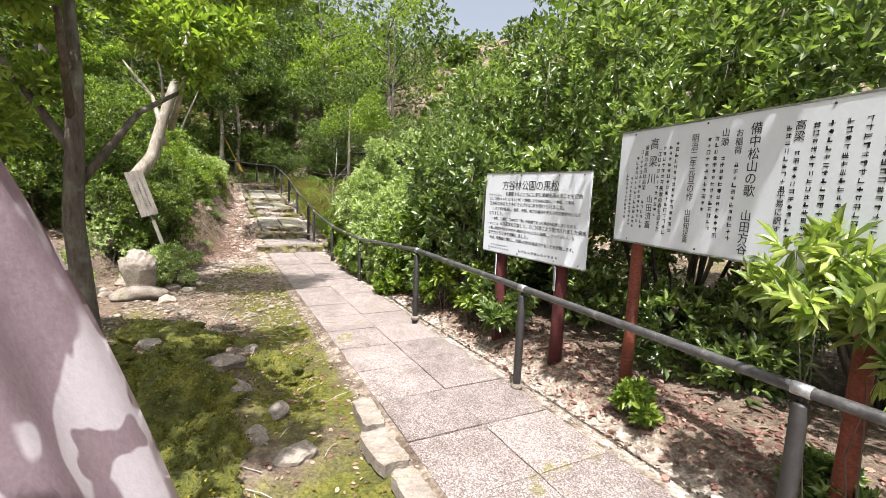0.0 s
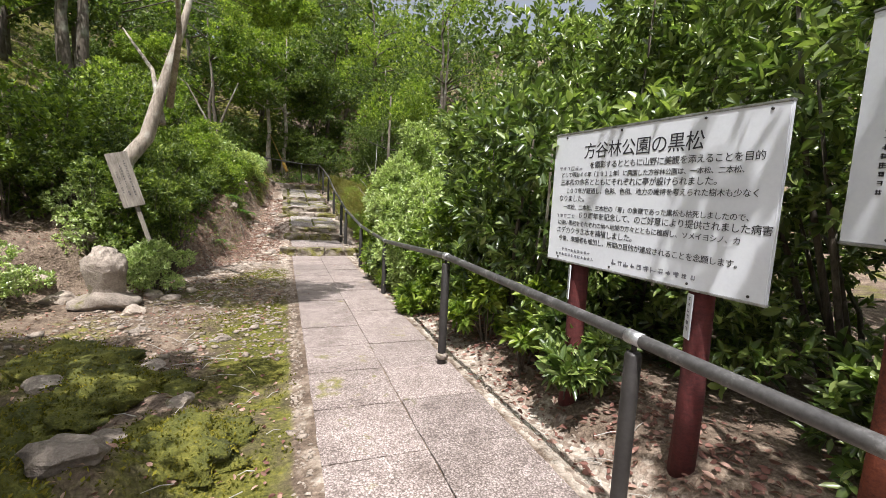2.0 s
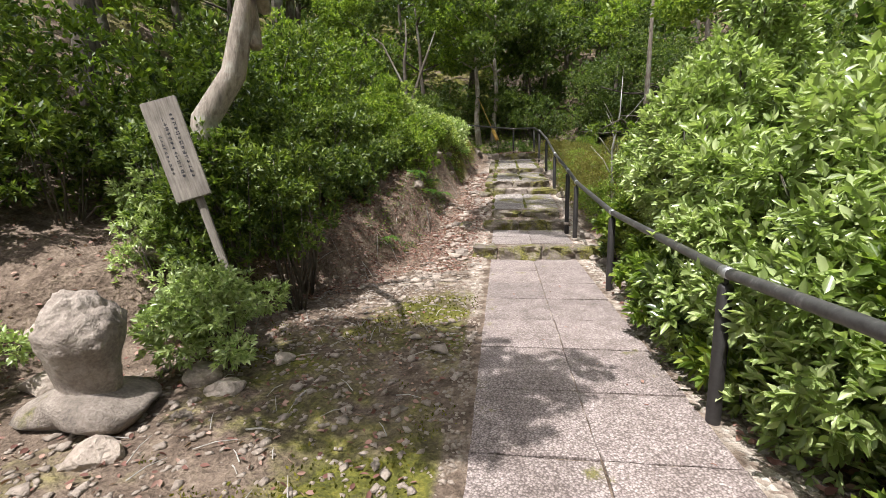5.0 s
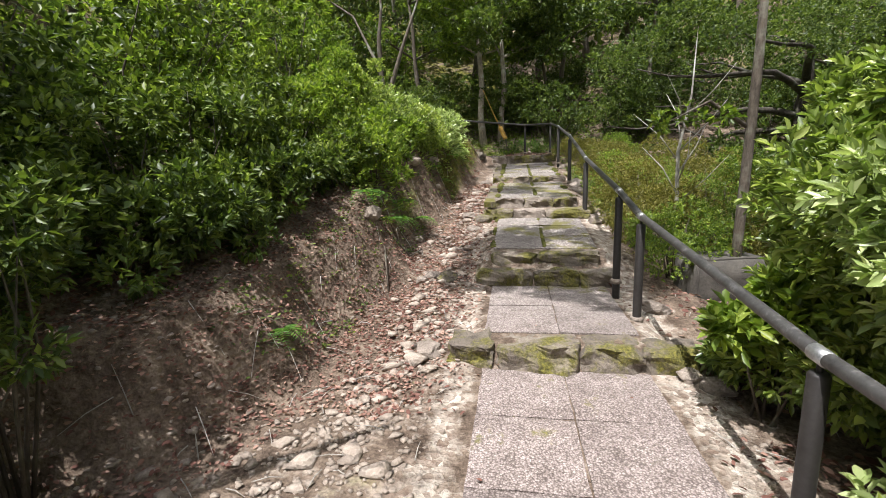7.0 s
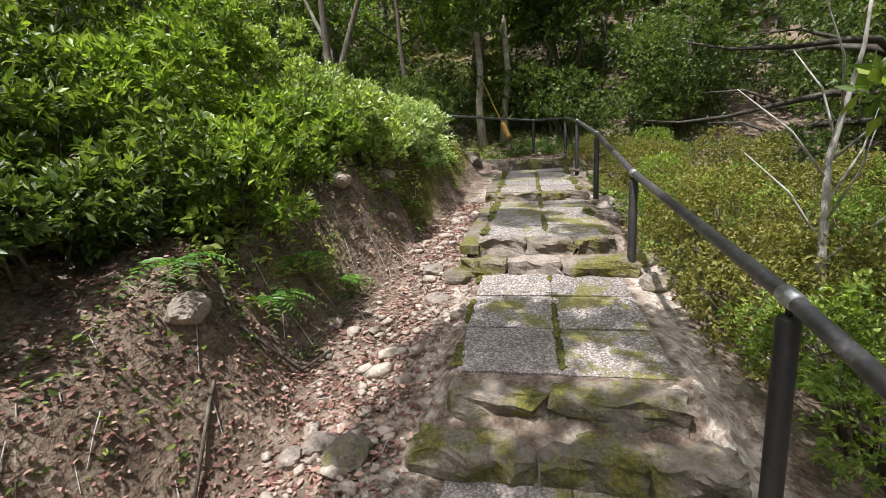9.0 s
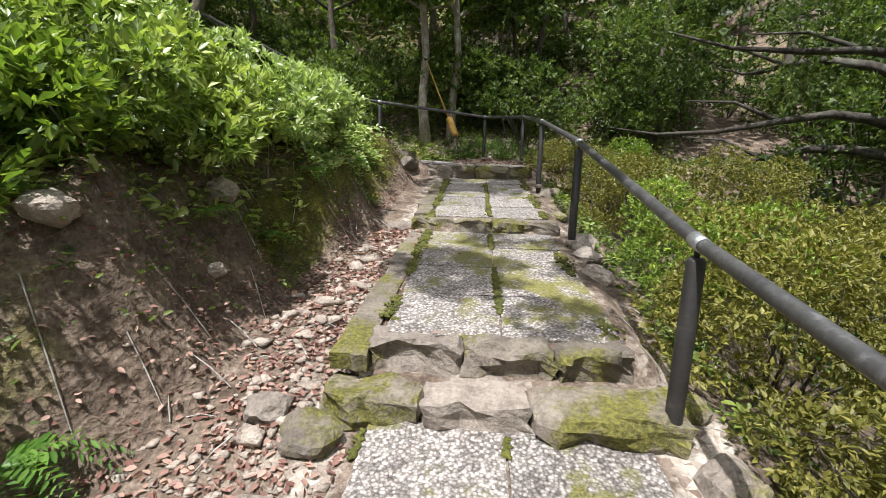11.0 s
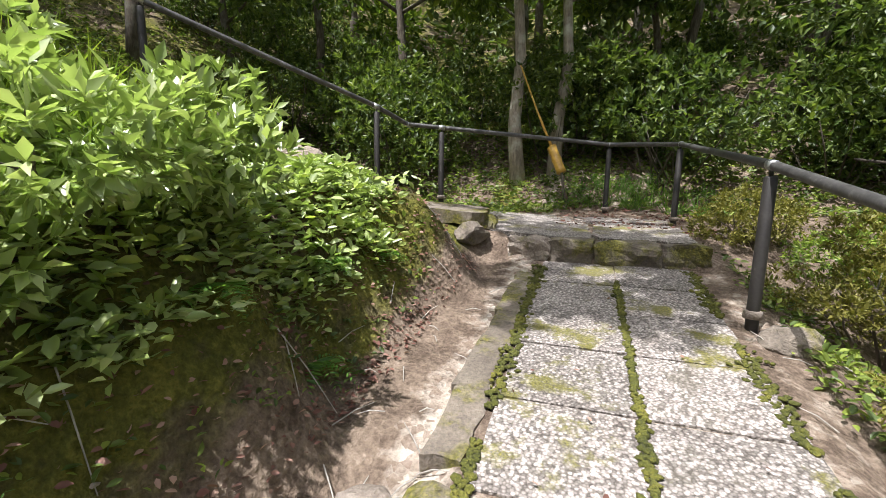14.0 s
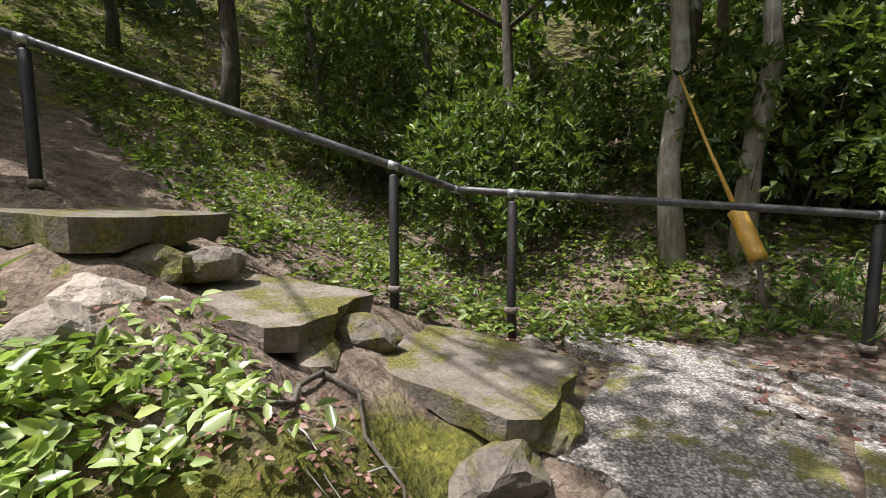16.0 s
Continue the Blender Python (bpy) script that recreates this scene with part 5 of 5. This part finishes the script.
# far woods: leaf masses over the slopes beyond the near trees
def far_woods():
    P, W = [], []
    for i in range(420):
        a, d = RNG.uniform(-1.9, 1.9), RNG.uniform(13, 46)
        s, n = 6 + d * math.cos(a), d * math.sin(a) * 0.9
        if (s < 18 and abs(n) < 9) or s < -14:
            continue
        x, y = xy(s, n)
        g, h, r = float(ground_z(s, n)), RNG.uniform(3, 7.5), RNG.uniform(1.6, 2.8)
        if i % 2:
            h = RNG.uniform(0.5, 2.5)
        if 0.45 < math.atan2(n + 1.5, s + 9.4) < 0.67:      # the hill dips here and the sky shows
            h = min(h, 0.27 * math.hypot(n + 1.5, s + 9.4) - g - r)
            h, r = max(h, 0.5), 1.3
        k = 170
        dd = unit(RNG.normal(0, 1, (k, 3)))
        P.append(np.array([x, y, g + h]) + dd * np.array([r, r, r * 0.9]) * RNG.uniform(0.6, 1.05, (k, 1)))
        W.append(dd * 0.4 + RNG.normal(0, 0.6, (k, 3)))
    ob = leaves("far_woods", np.concatenate(P), np.concatenate(W), 0.5, M_LEAF_FOREST, None, 0.62, 0.15, False)
    return tagged(ob, "dense green woodland covering the hillsides", "woods", kind="stuff")


far_woods()

# ---- steps, slabs and loose stones ----
path = empty("path", Matrix(), "paved garden path of aggregate slabs rising in steps", "path", kind="structure")
ROT = Matrix.Rotation(radians(TURN), 4, "Z")


def slab_mesh(w, d, h, seed, chip=0.007):
    bm = bmesh.new()
    bmesh.ops.create_grid(bm, x_segments=6, y_segments=6, size=0.5)
    rng = random.Random(seed)
    for v in bm.verts:
        ex, ey = abs(v.co.x) > 0.49, abs(v.co.y) > 0.49
        v.co = Vector((v.co.x * w, v.co.y * d, 0.0015 * rng.uniform(-1, 1)))
        if ex or ey:
            v.co.x -= math.copysign(rng.uniform(0, chip), v.co.x) if ex else 0
            v.co.y -= math.copysign(rng.uniform(0, chip), v.co.y) if ey else 0
            v.co.z -= 0.004
    edge = [e for e in bm.edges if e.is_boundary]
    r = bmesh.ops.extrude_edge_only(bm, edges=edge)
    for v in r["geom"]:
        if isinstance(v, bmesh.types.BMVert):
            v.co.z = -h
    me = bpy.data.meshes.new("slab")
    bm.to_mesh(me)
    bm.free()
    me.materials.append(M_SLAB)
    return me


def lay(me, s, n, z, slope, rng, name="slab", parent=None, mat=None):
    ob = new(name, me)
    ob.parent = parent or path
    x, y = xy(s, n)
    ob.matrix_local = Matrix.Translation((x, y, z)) @ ROT @ pose(0, 0, 0, math.degrees(slope) + rng.uniform(-0.2, 0.2), rng.uniform(-0.4, 0.4), rng.uniform(-0.5, 0.5))
    return ob


SLABS = [slab_mesh(0.529, 0.5495, 0.07, k) for k in range(6)]
rng = random.Random(4)


def pave(s0, s1, rows=None, n0=-0.55, n1=0.50):
    rows = rows or max(1, round((s1 - s0) / 0.58))
    step = (s1 - s0) / rows
    mine = SLABS if abs(step - 0.553) < 0.01 else [slab_mesh(0.529, step - 0.004, 0.07, 20 + k) for k in range(3)]
    for i in range(rows):
        s = s0 + (i + 0.5) * step
        z = float(np.interp(s, PROF_S, PROF_Z))
        k = math.atan2(np.interp(s + 0.2, PROF_S, PROF_Z) - z if s + 0.2 < s1 else z - np.interp(s - 0.2, PROF_S, PROF_Z), 0.2)
        for n in (-0.285, 0.245):
            lay(rng.choice(mine), s, n, z + 0.004 * rng.uniform(-1, 1), k, rng)


pave(-12.17, 1.10, 24)
pave(1.36, 2.54, 2)
pave(2.95, 4.40, 3)
pave(4.66, 6.68, 4)
pave(6.90, 9.36, 5)
# mossy border strip on the left of the upper path
STRIP = [slab_mesh(0.17, 0.55, 0.08, 50 + k, 0.02) for k in range(3)]
for i in range(11):
    s = 4.75 + i * 0.42
    if 6.5 < s < 6.9:
        continue
    ob = lay(rng.choice(STRIP), s, -0.655 + rng.uniform(-0.015, 0.015), float(np.interp(s, PROF_S, PROF_Z)) - 0.01, 0.08, rng, "border_stone")
    ob.data.materials[0] = M_MOSSY


def riser(s, z0, z1, n0, n1, depth, count, seed, mat=None):
    """A step edge of rough split stones set side by side, no two alike."""
    r = random.Random(seed)
    cut = sorted([n0, n1] + [n0 + (n1 - n0) * (k + r.uniform(-0.28, 0.28)) / count for k in range(1, count)])
    for i, (a, b) in enumerate(zip(cut, cut[1:])):
        ww, h = b - a, (z1 - z0) * r.uniform(0.85, 1.06) + 0.06
        bm = bmesh.new()
        bmesh.ops.create_cube(bm, size=1.0, matrix=Matrix.Diagonal((ww * 0.985, depth * r.uniform(0.95, 1.3), h, 1)))
        bmesh.ops.subdivide_edges(bm, edges=bm.edges[:], cuts=5, use_grid_fill=True)
        for v in bm.verts:
            q = v.co * 9 + Vector((seed * 2.3 + i, i * 3.1, seed))
            edge = sum((abs(v.co.x) > ww * 0.47, abs(v.co.y) > depth * 0.45, abs(v.co.z) > h * 0.47))
            v.co += Vector((0.4 * noise.noise(q), noise.noise(q + Vector((9, 0, 0))), 0.35 * noise.noise(q + Vector((0, 9, 0))))) * 0.065
            v.co += Vector((noise.noise(q * 2.9), noise.noise(q * 2.9 + Vector((5, 0, 0))), noise.noise(q * 2.9 + Vector((0, 5, 0))))) * 0.016
            if edge > 1:
                v.co *= 1 - 0.07 * edge * r.random()
        ob = part("step_stone", bm, mat or (M_MOSSY if r.random() < 0.85 else M_STONE), path, soft=False)
        x, y = xy(s + r.uniform(-0.03, 0.03), (a + b) / 2)
        ob.matrix_local = Matrix.Translation((x, y, z1 - h / 2 + 0.004)) @ ROT @ pose(0, 0, 0, r.uniform(-4, 4), r.uniform(-2.5, 2.5), r.uniform(-5, 5))


riser(1.22, 0.04, 0.195, -0.78, 0.82, 0.26, 4, 1)
riser(2.62, 0.20, 0.355, -0.72, 0.62, 0.20, 3, 2, M_MOSSY)
riser(2.86, 0.34, 0.485, -0.56, 0.50, 0.18, 2, 3, M_MOSSY)
riser(4.44, 0.62, 0.76, -0.75, 0.66, 0.22, 3, 4)
riser(4.61, 0.74, 0.892, -0.60, 0.52, 0.15, 3, 5)
riser(6.80, 1.0, 1.122, -0.72, 0.60, 0.18, 4, 6)
riser(9.45, 1.36, 1.545, -0.85, 0.66, 0.18, 4, 7)


def broken_slab(s, n, w, d, z, turn, seed, tilt=(0, 0), h=0.10, mat=None):
    bm = bmesh.new()
    r = random.Random(seed)
    rim = []
    for k in range(28):
        t = 2 * math.pi * k / 28
        c, sn_ = math.cos(t), math.sin(t)
        m = max(abs(c), abs(sn_))
        rim.append(Vector((c / m * w / 2 * r.uniform(0.87, 1.0), sn_ / m * d / 2 * r.uniform(0.87, 1.0), 0)))
    top = [bm.verts.new(p) for p in rim]
    low = [bm.verts.new(p * 0.97 - Vector((0, 0, h * r.uniform(0.8, 1.1)))) for p in rim]
    bm.faces.new(top)
    for k in range(28):
        bm.faces.new((low[k], low[(k + 1) % 28], top[(k + 1) % 28], top[k]))
    ob = part("broken_slab", bm, mat or M_SLAB, path, soft=False)
    x, y = xy(s, n)
    ob.matrix_local = Matrix.Translation((x, y, z)) @ ROT @ pose(0, 0, 0, tilt[0], tilt[1], turn)
    return ob


def joint_moss():
    """Fine moss grown into joints and over edges of the upper slabs, as one object of stuff."""
    bm = bmesh.new()
    bmesh.ops.create_icosphere(bm, subdivisions=1, radius=1.0)
    bm.verts.index_update()
    base, tri = np.array([tuple(v.co) for v in bm.verts]), np.array([[v.index for v in f.verts] for f in bm.faces])
    bm.free()
    r = random.Random(31)
    spots = []
    runs = [(-0.02, 4.7, 6.6, 0.018), (-0.02, 6.95, 9.3, 0.022), (-0.02, 3.0, 4.3, 0.012), (0.49, 6.9, 9.3, 0.05), (-0.56, 4.8, 9.2, 0.05), (-0.56, 3.0, 4.3, 0.03), (0.47, 4.7, 6.5, 0.05)]
    for n, s0, s1, w in runs:
        s = s0
        while s < s1:
            k = noise.noise(Vector((s * 1.6, n * 7, 2.0))) + 0.15
            if k > 0:
                spots.append((s, n + r.gauss(0, 0.5) * w * min(1.0, 0.4 + 2 * k)))
            s += 0.006
    V, F = [], []
    for i, (s, n) in enumerate(spots):
        x, y = xy(s, n)
        a = r.uniform(0.007, 0.02)
        jig = 1 + 0.3 * RNG.normal(0, 1, (len(base), 1)).clip(-1, 1)
        V.append(base * jig * np.array([a, a, 0.006 + 0.2 * a]) + np.array([x, y, float(np.interp(s, PROF_S, PROF_Z)) + 0.001]))
        F.append(tri + i * len(base))
    return tagged(raw("joint_moss", np.concatenate(V), np.concatenate(F), M_MOSS, None, True), "yellow-green moss grown into the joints of the slabs", "moss", kind="stuff")


joint_moss()
# the landing at the turn and the flight that climbs left
broken_slab(10.08, -0.66, 0.98, 1.22, 1.575, 2, 1, (1, 3))
broken_slab(10.08, 0.22, 0.84, 1.18, 1.565, -1, 2, (1, 1))
broken_slab(10.9, -0.95, 1.2, 0.5, 1.60, 4, 6, (1, 3))
broken_slab(10.88, 0.12, 1.0, 0.48, 1.59, 0, 7)
broken_slab(9.72, -1.55, 0.94, 0.80, 1.765, 6, 3, (0, 4), 0.12, M_MOSSY)
broken_slab(9.16, -2.42, 0.92, 0.86, 2.06, 24, 4, (0, 5), 0.13, M_MOSSY)
broken_slab(8.75, -3.12, 0.9, 1.0, 2.47, 30, 5, (0, 3), 0.14, M_MOSSY)
# pale broken kerb pieces along the mossy side of the path
for i in range(7):
    broken_slab(-9.3 + i * 0.42, -0.665 - 0.02 * (i % 3), 0.15 + 0.04 * (i % 2), 0.38, 0.118, 3 * (i % 3) - 3, 70 + i, (0, 2), 0.08).data.materials[0] = M_STONE
for i, (s, n, z) in enumerate([(9.3, -1.15, 1.60), (9.65, -1.12, 1.62), (9.15, -2.0, 1.86), (9.45, -2.03, 1.88), (8.75, -2.68, 2.22), (9.05, -2.72, 2.22), (8.5, -2.7, 2.2)]):
    stone("step_rock", at_sn(s, n) * 0 + Vector((*xy(s, n), z - 0.02)), (0.13, 0.20, 0.11), 80 + i, M_MOSSY, "mossy rough stone holding the step edge", "rock", i * 0.7, 3, 0.25, "step rocks")
# large stones along the left of the steps
for i, (s, n, r) in enumerate([(4.25, -0.74, 0.11), (4.35, -0.95, 0.09), (3.95, -0.85, 0.08), (1.25, -0.95, 0.10), (2.55, -0.98, 0.11), (2.6, -1.15, 0.08), (2.5, -1.25, 0.06), (4.15, 0.70, 0.11), (4.5, 0.70, 0.09), (6.4, 0.72, 0.13), (6.1, 0.68, 0.11), (5.7, 0.66, 0.10), (8.25, 0.75, 0.13), (1.95, 0.78, 0.09), (2.1, 0.72, 0.07), (6.85, -0.85, 0.1), (7.15, 0.66, 0.09), (1.05, 0.72, 0.07), (0.95, 0.85, 0.09), (10.45, -1.35, 0.07), (10.55, -1.6, 0.09), (10.6, -1.7, 0.06)]):
    stone("edge_stone", at_sn(s, n, r * 0.15), (r * 1.2, r, r * 0.75), 120 + i, M_STONE if i % 4 else M_MOSSY, "rough grey stone at the edge of the steps", "stone", i * 1.9, 3, 0.25, "edge stones")
# stones sticking out of the bank
for i, (s, d, up, r) in enumerate([(4.3, 0.35, 0.25, 0.10), (5.2, 0.35, 0.12, 0.09), (4.9, 0.2, 0.05, 0.05), (3.6, 0.1, 0.05, 0.06), (8.35, 1.0, 0.1, 0.13), (8.5, 1.25, 0.1, 0.15), (2.6, 0.3, 0.2, 0.10)]):
    stone("bank_stone", at_sn(s, float(np.interp(s, FOOT_S, FOOT_N)) - d, 0.02), (r, r, r * 0.8), 160 + i, M_PALE, "pale stone sticking out of the soil bank", "stone", i, 3, 0.25, "bank stones")


# roots over the broken bank edge
def roots():
    ob = empty("tree_root", Matrix(), "pale exposed root trailing over the broken bank edge", "root")
    for k, pts in enumerate((((9.1, -2.2), (9.12, -2.0), (9.06, -1.8), (9.08, -1.62), (8.96, -1.45), (8.98, -1.3), (8.86, -1.16), (8.8, -1.0)), ((9.06, -1.8), (8.9, -1.72), (8.8, -1.6), (8.62, -1.52)), ((3.0, -1.9), (2.9, -1.75), (2.5, -1.6), (2.2, -1.5)), ((2.9, -1.7), (3.1, -1.5), (3.3, -1.4)))):
        bm = bmesh.new()
        tube(bm, [at_sn(s, n, 0.03) for s, n in pts], [0.012 - 0.0012 * j for j in range(len(pts))], 7)
        part("root", bm, M_BARK, ob)


roots()
bm = bmesh.new()
r5 = random.Random(9)
for k in range(520):
    s, n = r5.uniform(-8, 9), r5.choice([r5.uniform(-2.0, -1.1), r5.uniform(-2.2, -0.65), r5.uniform(-2.2, -0.65), r5.uniform(0.6, 1.3)])
    p, a, L = at_sn(s, n, 0.012), r5.uniform(0, 6.28), r5.uniform(0.06, 0.22)
    d = Vector((math.cos(a), math.sin(a), 0.0)) * L
    q = p + d
    q.z = gz(q.x, q.y) + 0.012
    tube(bm, [p, p.lerp(q, 0.5) + Vector((0, 0, 0.012)), q], [0.003, 0.0026, 0.0015], 4, False)
tagged(part("fallen_twigs", bm, M_DRYTWIG), "thin dry twigs scattered on the soil", "twigs", kind="stuff")


def scatter(name, spots, size, mat, label, category):
    """Broken stone chips lying on the ground, as one object of stuff."""
    base = []
    for k in range(6):
        bm = bmesh.new()
        rr = random.Random(200 + k)
        for _ in range(12):
            p = Vector((rr.gauss(0, 1), rr.gauss(0, 1), rr.gauss(0, 1))).normalized() * rr.uniform(0.7, 1.1)
            bm.verts.new((p.x, p.y * 0.75, p.z * 0.38))
        bmesh.ops.convex_hull(bm, input=bm.verts[:])
        for v in [v for v in bm.verts if not v.link_faces]:
            bm.verts.remove(v)
        bm.verts.index_update()
        bm.verts.ensure_lookup_table()
        base.append((np.array([tuple(v.co) for v in bm.verts]), np.array([[v.index for v in f.verts] for f in bm.faces])))
        bm.free()
    V, F, o = [], [], 0
    sp = np.array(spots)
    zz = ground_z(sp[:, 0], sp[:, 1])
    for i, (s, n) in enumerate(spots):
        v, f = base[i % 6]
        r = size * float(np.exp(RNG.normal(0, 0.45)))
        a = RNG.uniform(0, 6.28)
        c, q = math.cos(a), math.sin(a)
        x, y = xy(s, n)
        V.append(np.stack([x + r * (v[:, 0] * c - v[:, 1] * q), y + r * (v[:, 0] * q + v[:, 1] * c), zz[i] + r * (v[:, 2] + 0.15)], 1))
        F.append(f + o)
        o += len(v)
    return tagged(raw(name, np.concatenate(V), np.concatenate(F), mat), label, category, kind="stuff")


def strip_spots(count, s0, s1, n_of, spread):
    s = RNG.uniform(s0, s1, count)
    n = np.array([n_of(a) for a in s]) + RNG.normal(0, spread, count)
    return [(float(a), float(b)) for a, b in zip(s, n) if not -0.58 < b < 0.55]


foot = lambda s: float(np.interp(s, FOOT_S, FOOT_N))
scatter("stone_chips", strip_spots(1900, -0.8, 6.5, lambda s: (foot(s) - 0.62) / 2, 0.20), 0.020, M_PALE, "pale broken stone chips beside the steps", "gravel")
scatter("larger_chips", strip_spots(300, 0.0, 6.5, lambda s: (foot(s) - 0.62) / 2, 0.18), 0.042, M_PALE, "larger pale stone pieces beside the steps", "gravel")
scatter("path_edge_chips", strip_spots(1500, -9, 1.5, lambda s: 0.68, 0.10) + strip_spots(1000, -9, 0, lambda s: -0.62, 0.04), 0.012, M_PALE, "fine pale grit along the path edges", "gravel")
scatter("moss_ground_chips", [(RNG.uniform(-4.5, 0.5), -RNG.uniform(0.7, 2.6)) for _ in range(2400)], 0.019, M_PALE, "scattered pale stones on the mossy ground", "gravel")


def litter(name, spots, size, label):
    sp = np.array(spots)
    zz = ground_z(sp[:, 0], sp[:, 1]) + np.where(np.abs(sp[:, 1]) < 0.54, 0.024, 0.006)
    x, y = OX + UX * sp[:, 0] + UY * sp[:, 1], OY + UY * sp[:, 0] - UX * sp[:, 1]
    pos = np.stack([x, y, zz + RNG.uniform(0, 0.012, len(sp))], 1)
    way = np.concatenate([RNG.normal(0, 1, (len(sp), 2)), RNG.normal(0, 0.18, (len(sp), 1))], 1)
    return tagged(leaves(name, pos, way, size * 0.85, M_LITTER, None, 0.55, 0.12), label, "leaf litter", kind="stuff")


litter("leaf_litter", strip_spots(5200, -10, 0.4, lambda s: 1.15, 0.28) + strip_spots(260, 0.4, 2.6, lambda s: 1.15, 0.28), 0.055, "dry reddish-brown fallen leaves below the hedge")
litter("gully_litter", strip_spots(6500, 0.5, 6.8, lambda s: (foot(s) - 0.62) / 2, 0.2), 0.042, "reddish fallen leaves among the stone chips")
litter("moss_litter", [(RNG.uniform(-9, -1), -RNG.uniform(0.7, 4.5)) for _ in range(4200)], 0.042, "scattered brown leaves on the mossy ground")
litter("bank_litter", [(s, foot(s) - abs(RNG.normal(0.25, 0.35))) for s in RNG.uniform(-1.5, 9.0, 7500)] + [(s, foot(s) + 0.25 - RNG.uniform(0, 1.5)) for s in RNG.uniform(-0.6, 3.2, 6000)], 0.036, "dead leaves and scraps on the soil bank")
litter("upper_litter", [(RNG.uniform(10.2, 12.5), RNG.uniform(-3.5, 1.0)) for _ in range(1800)], 0.05, "brown leaves strewn beyond the turn")
litter("path_litter", [(RNG.uniform(-6, 9), RNG.uniform(-0.5, 0.48)) for _ in range(60)], 0.03, "a few dry leaves on the slabs")
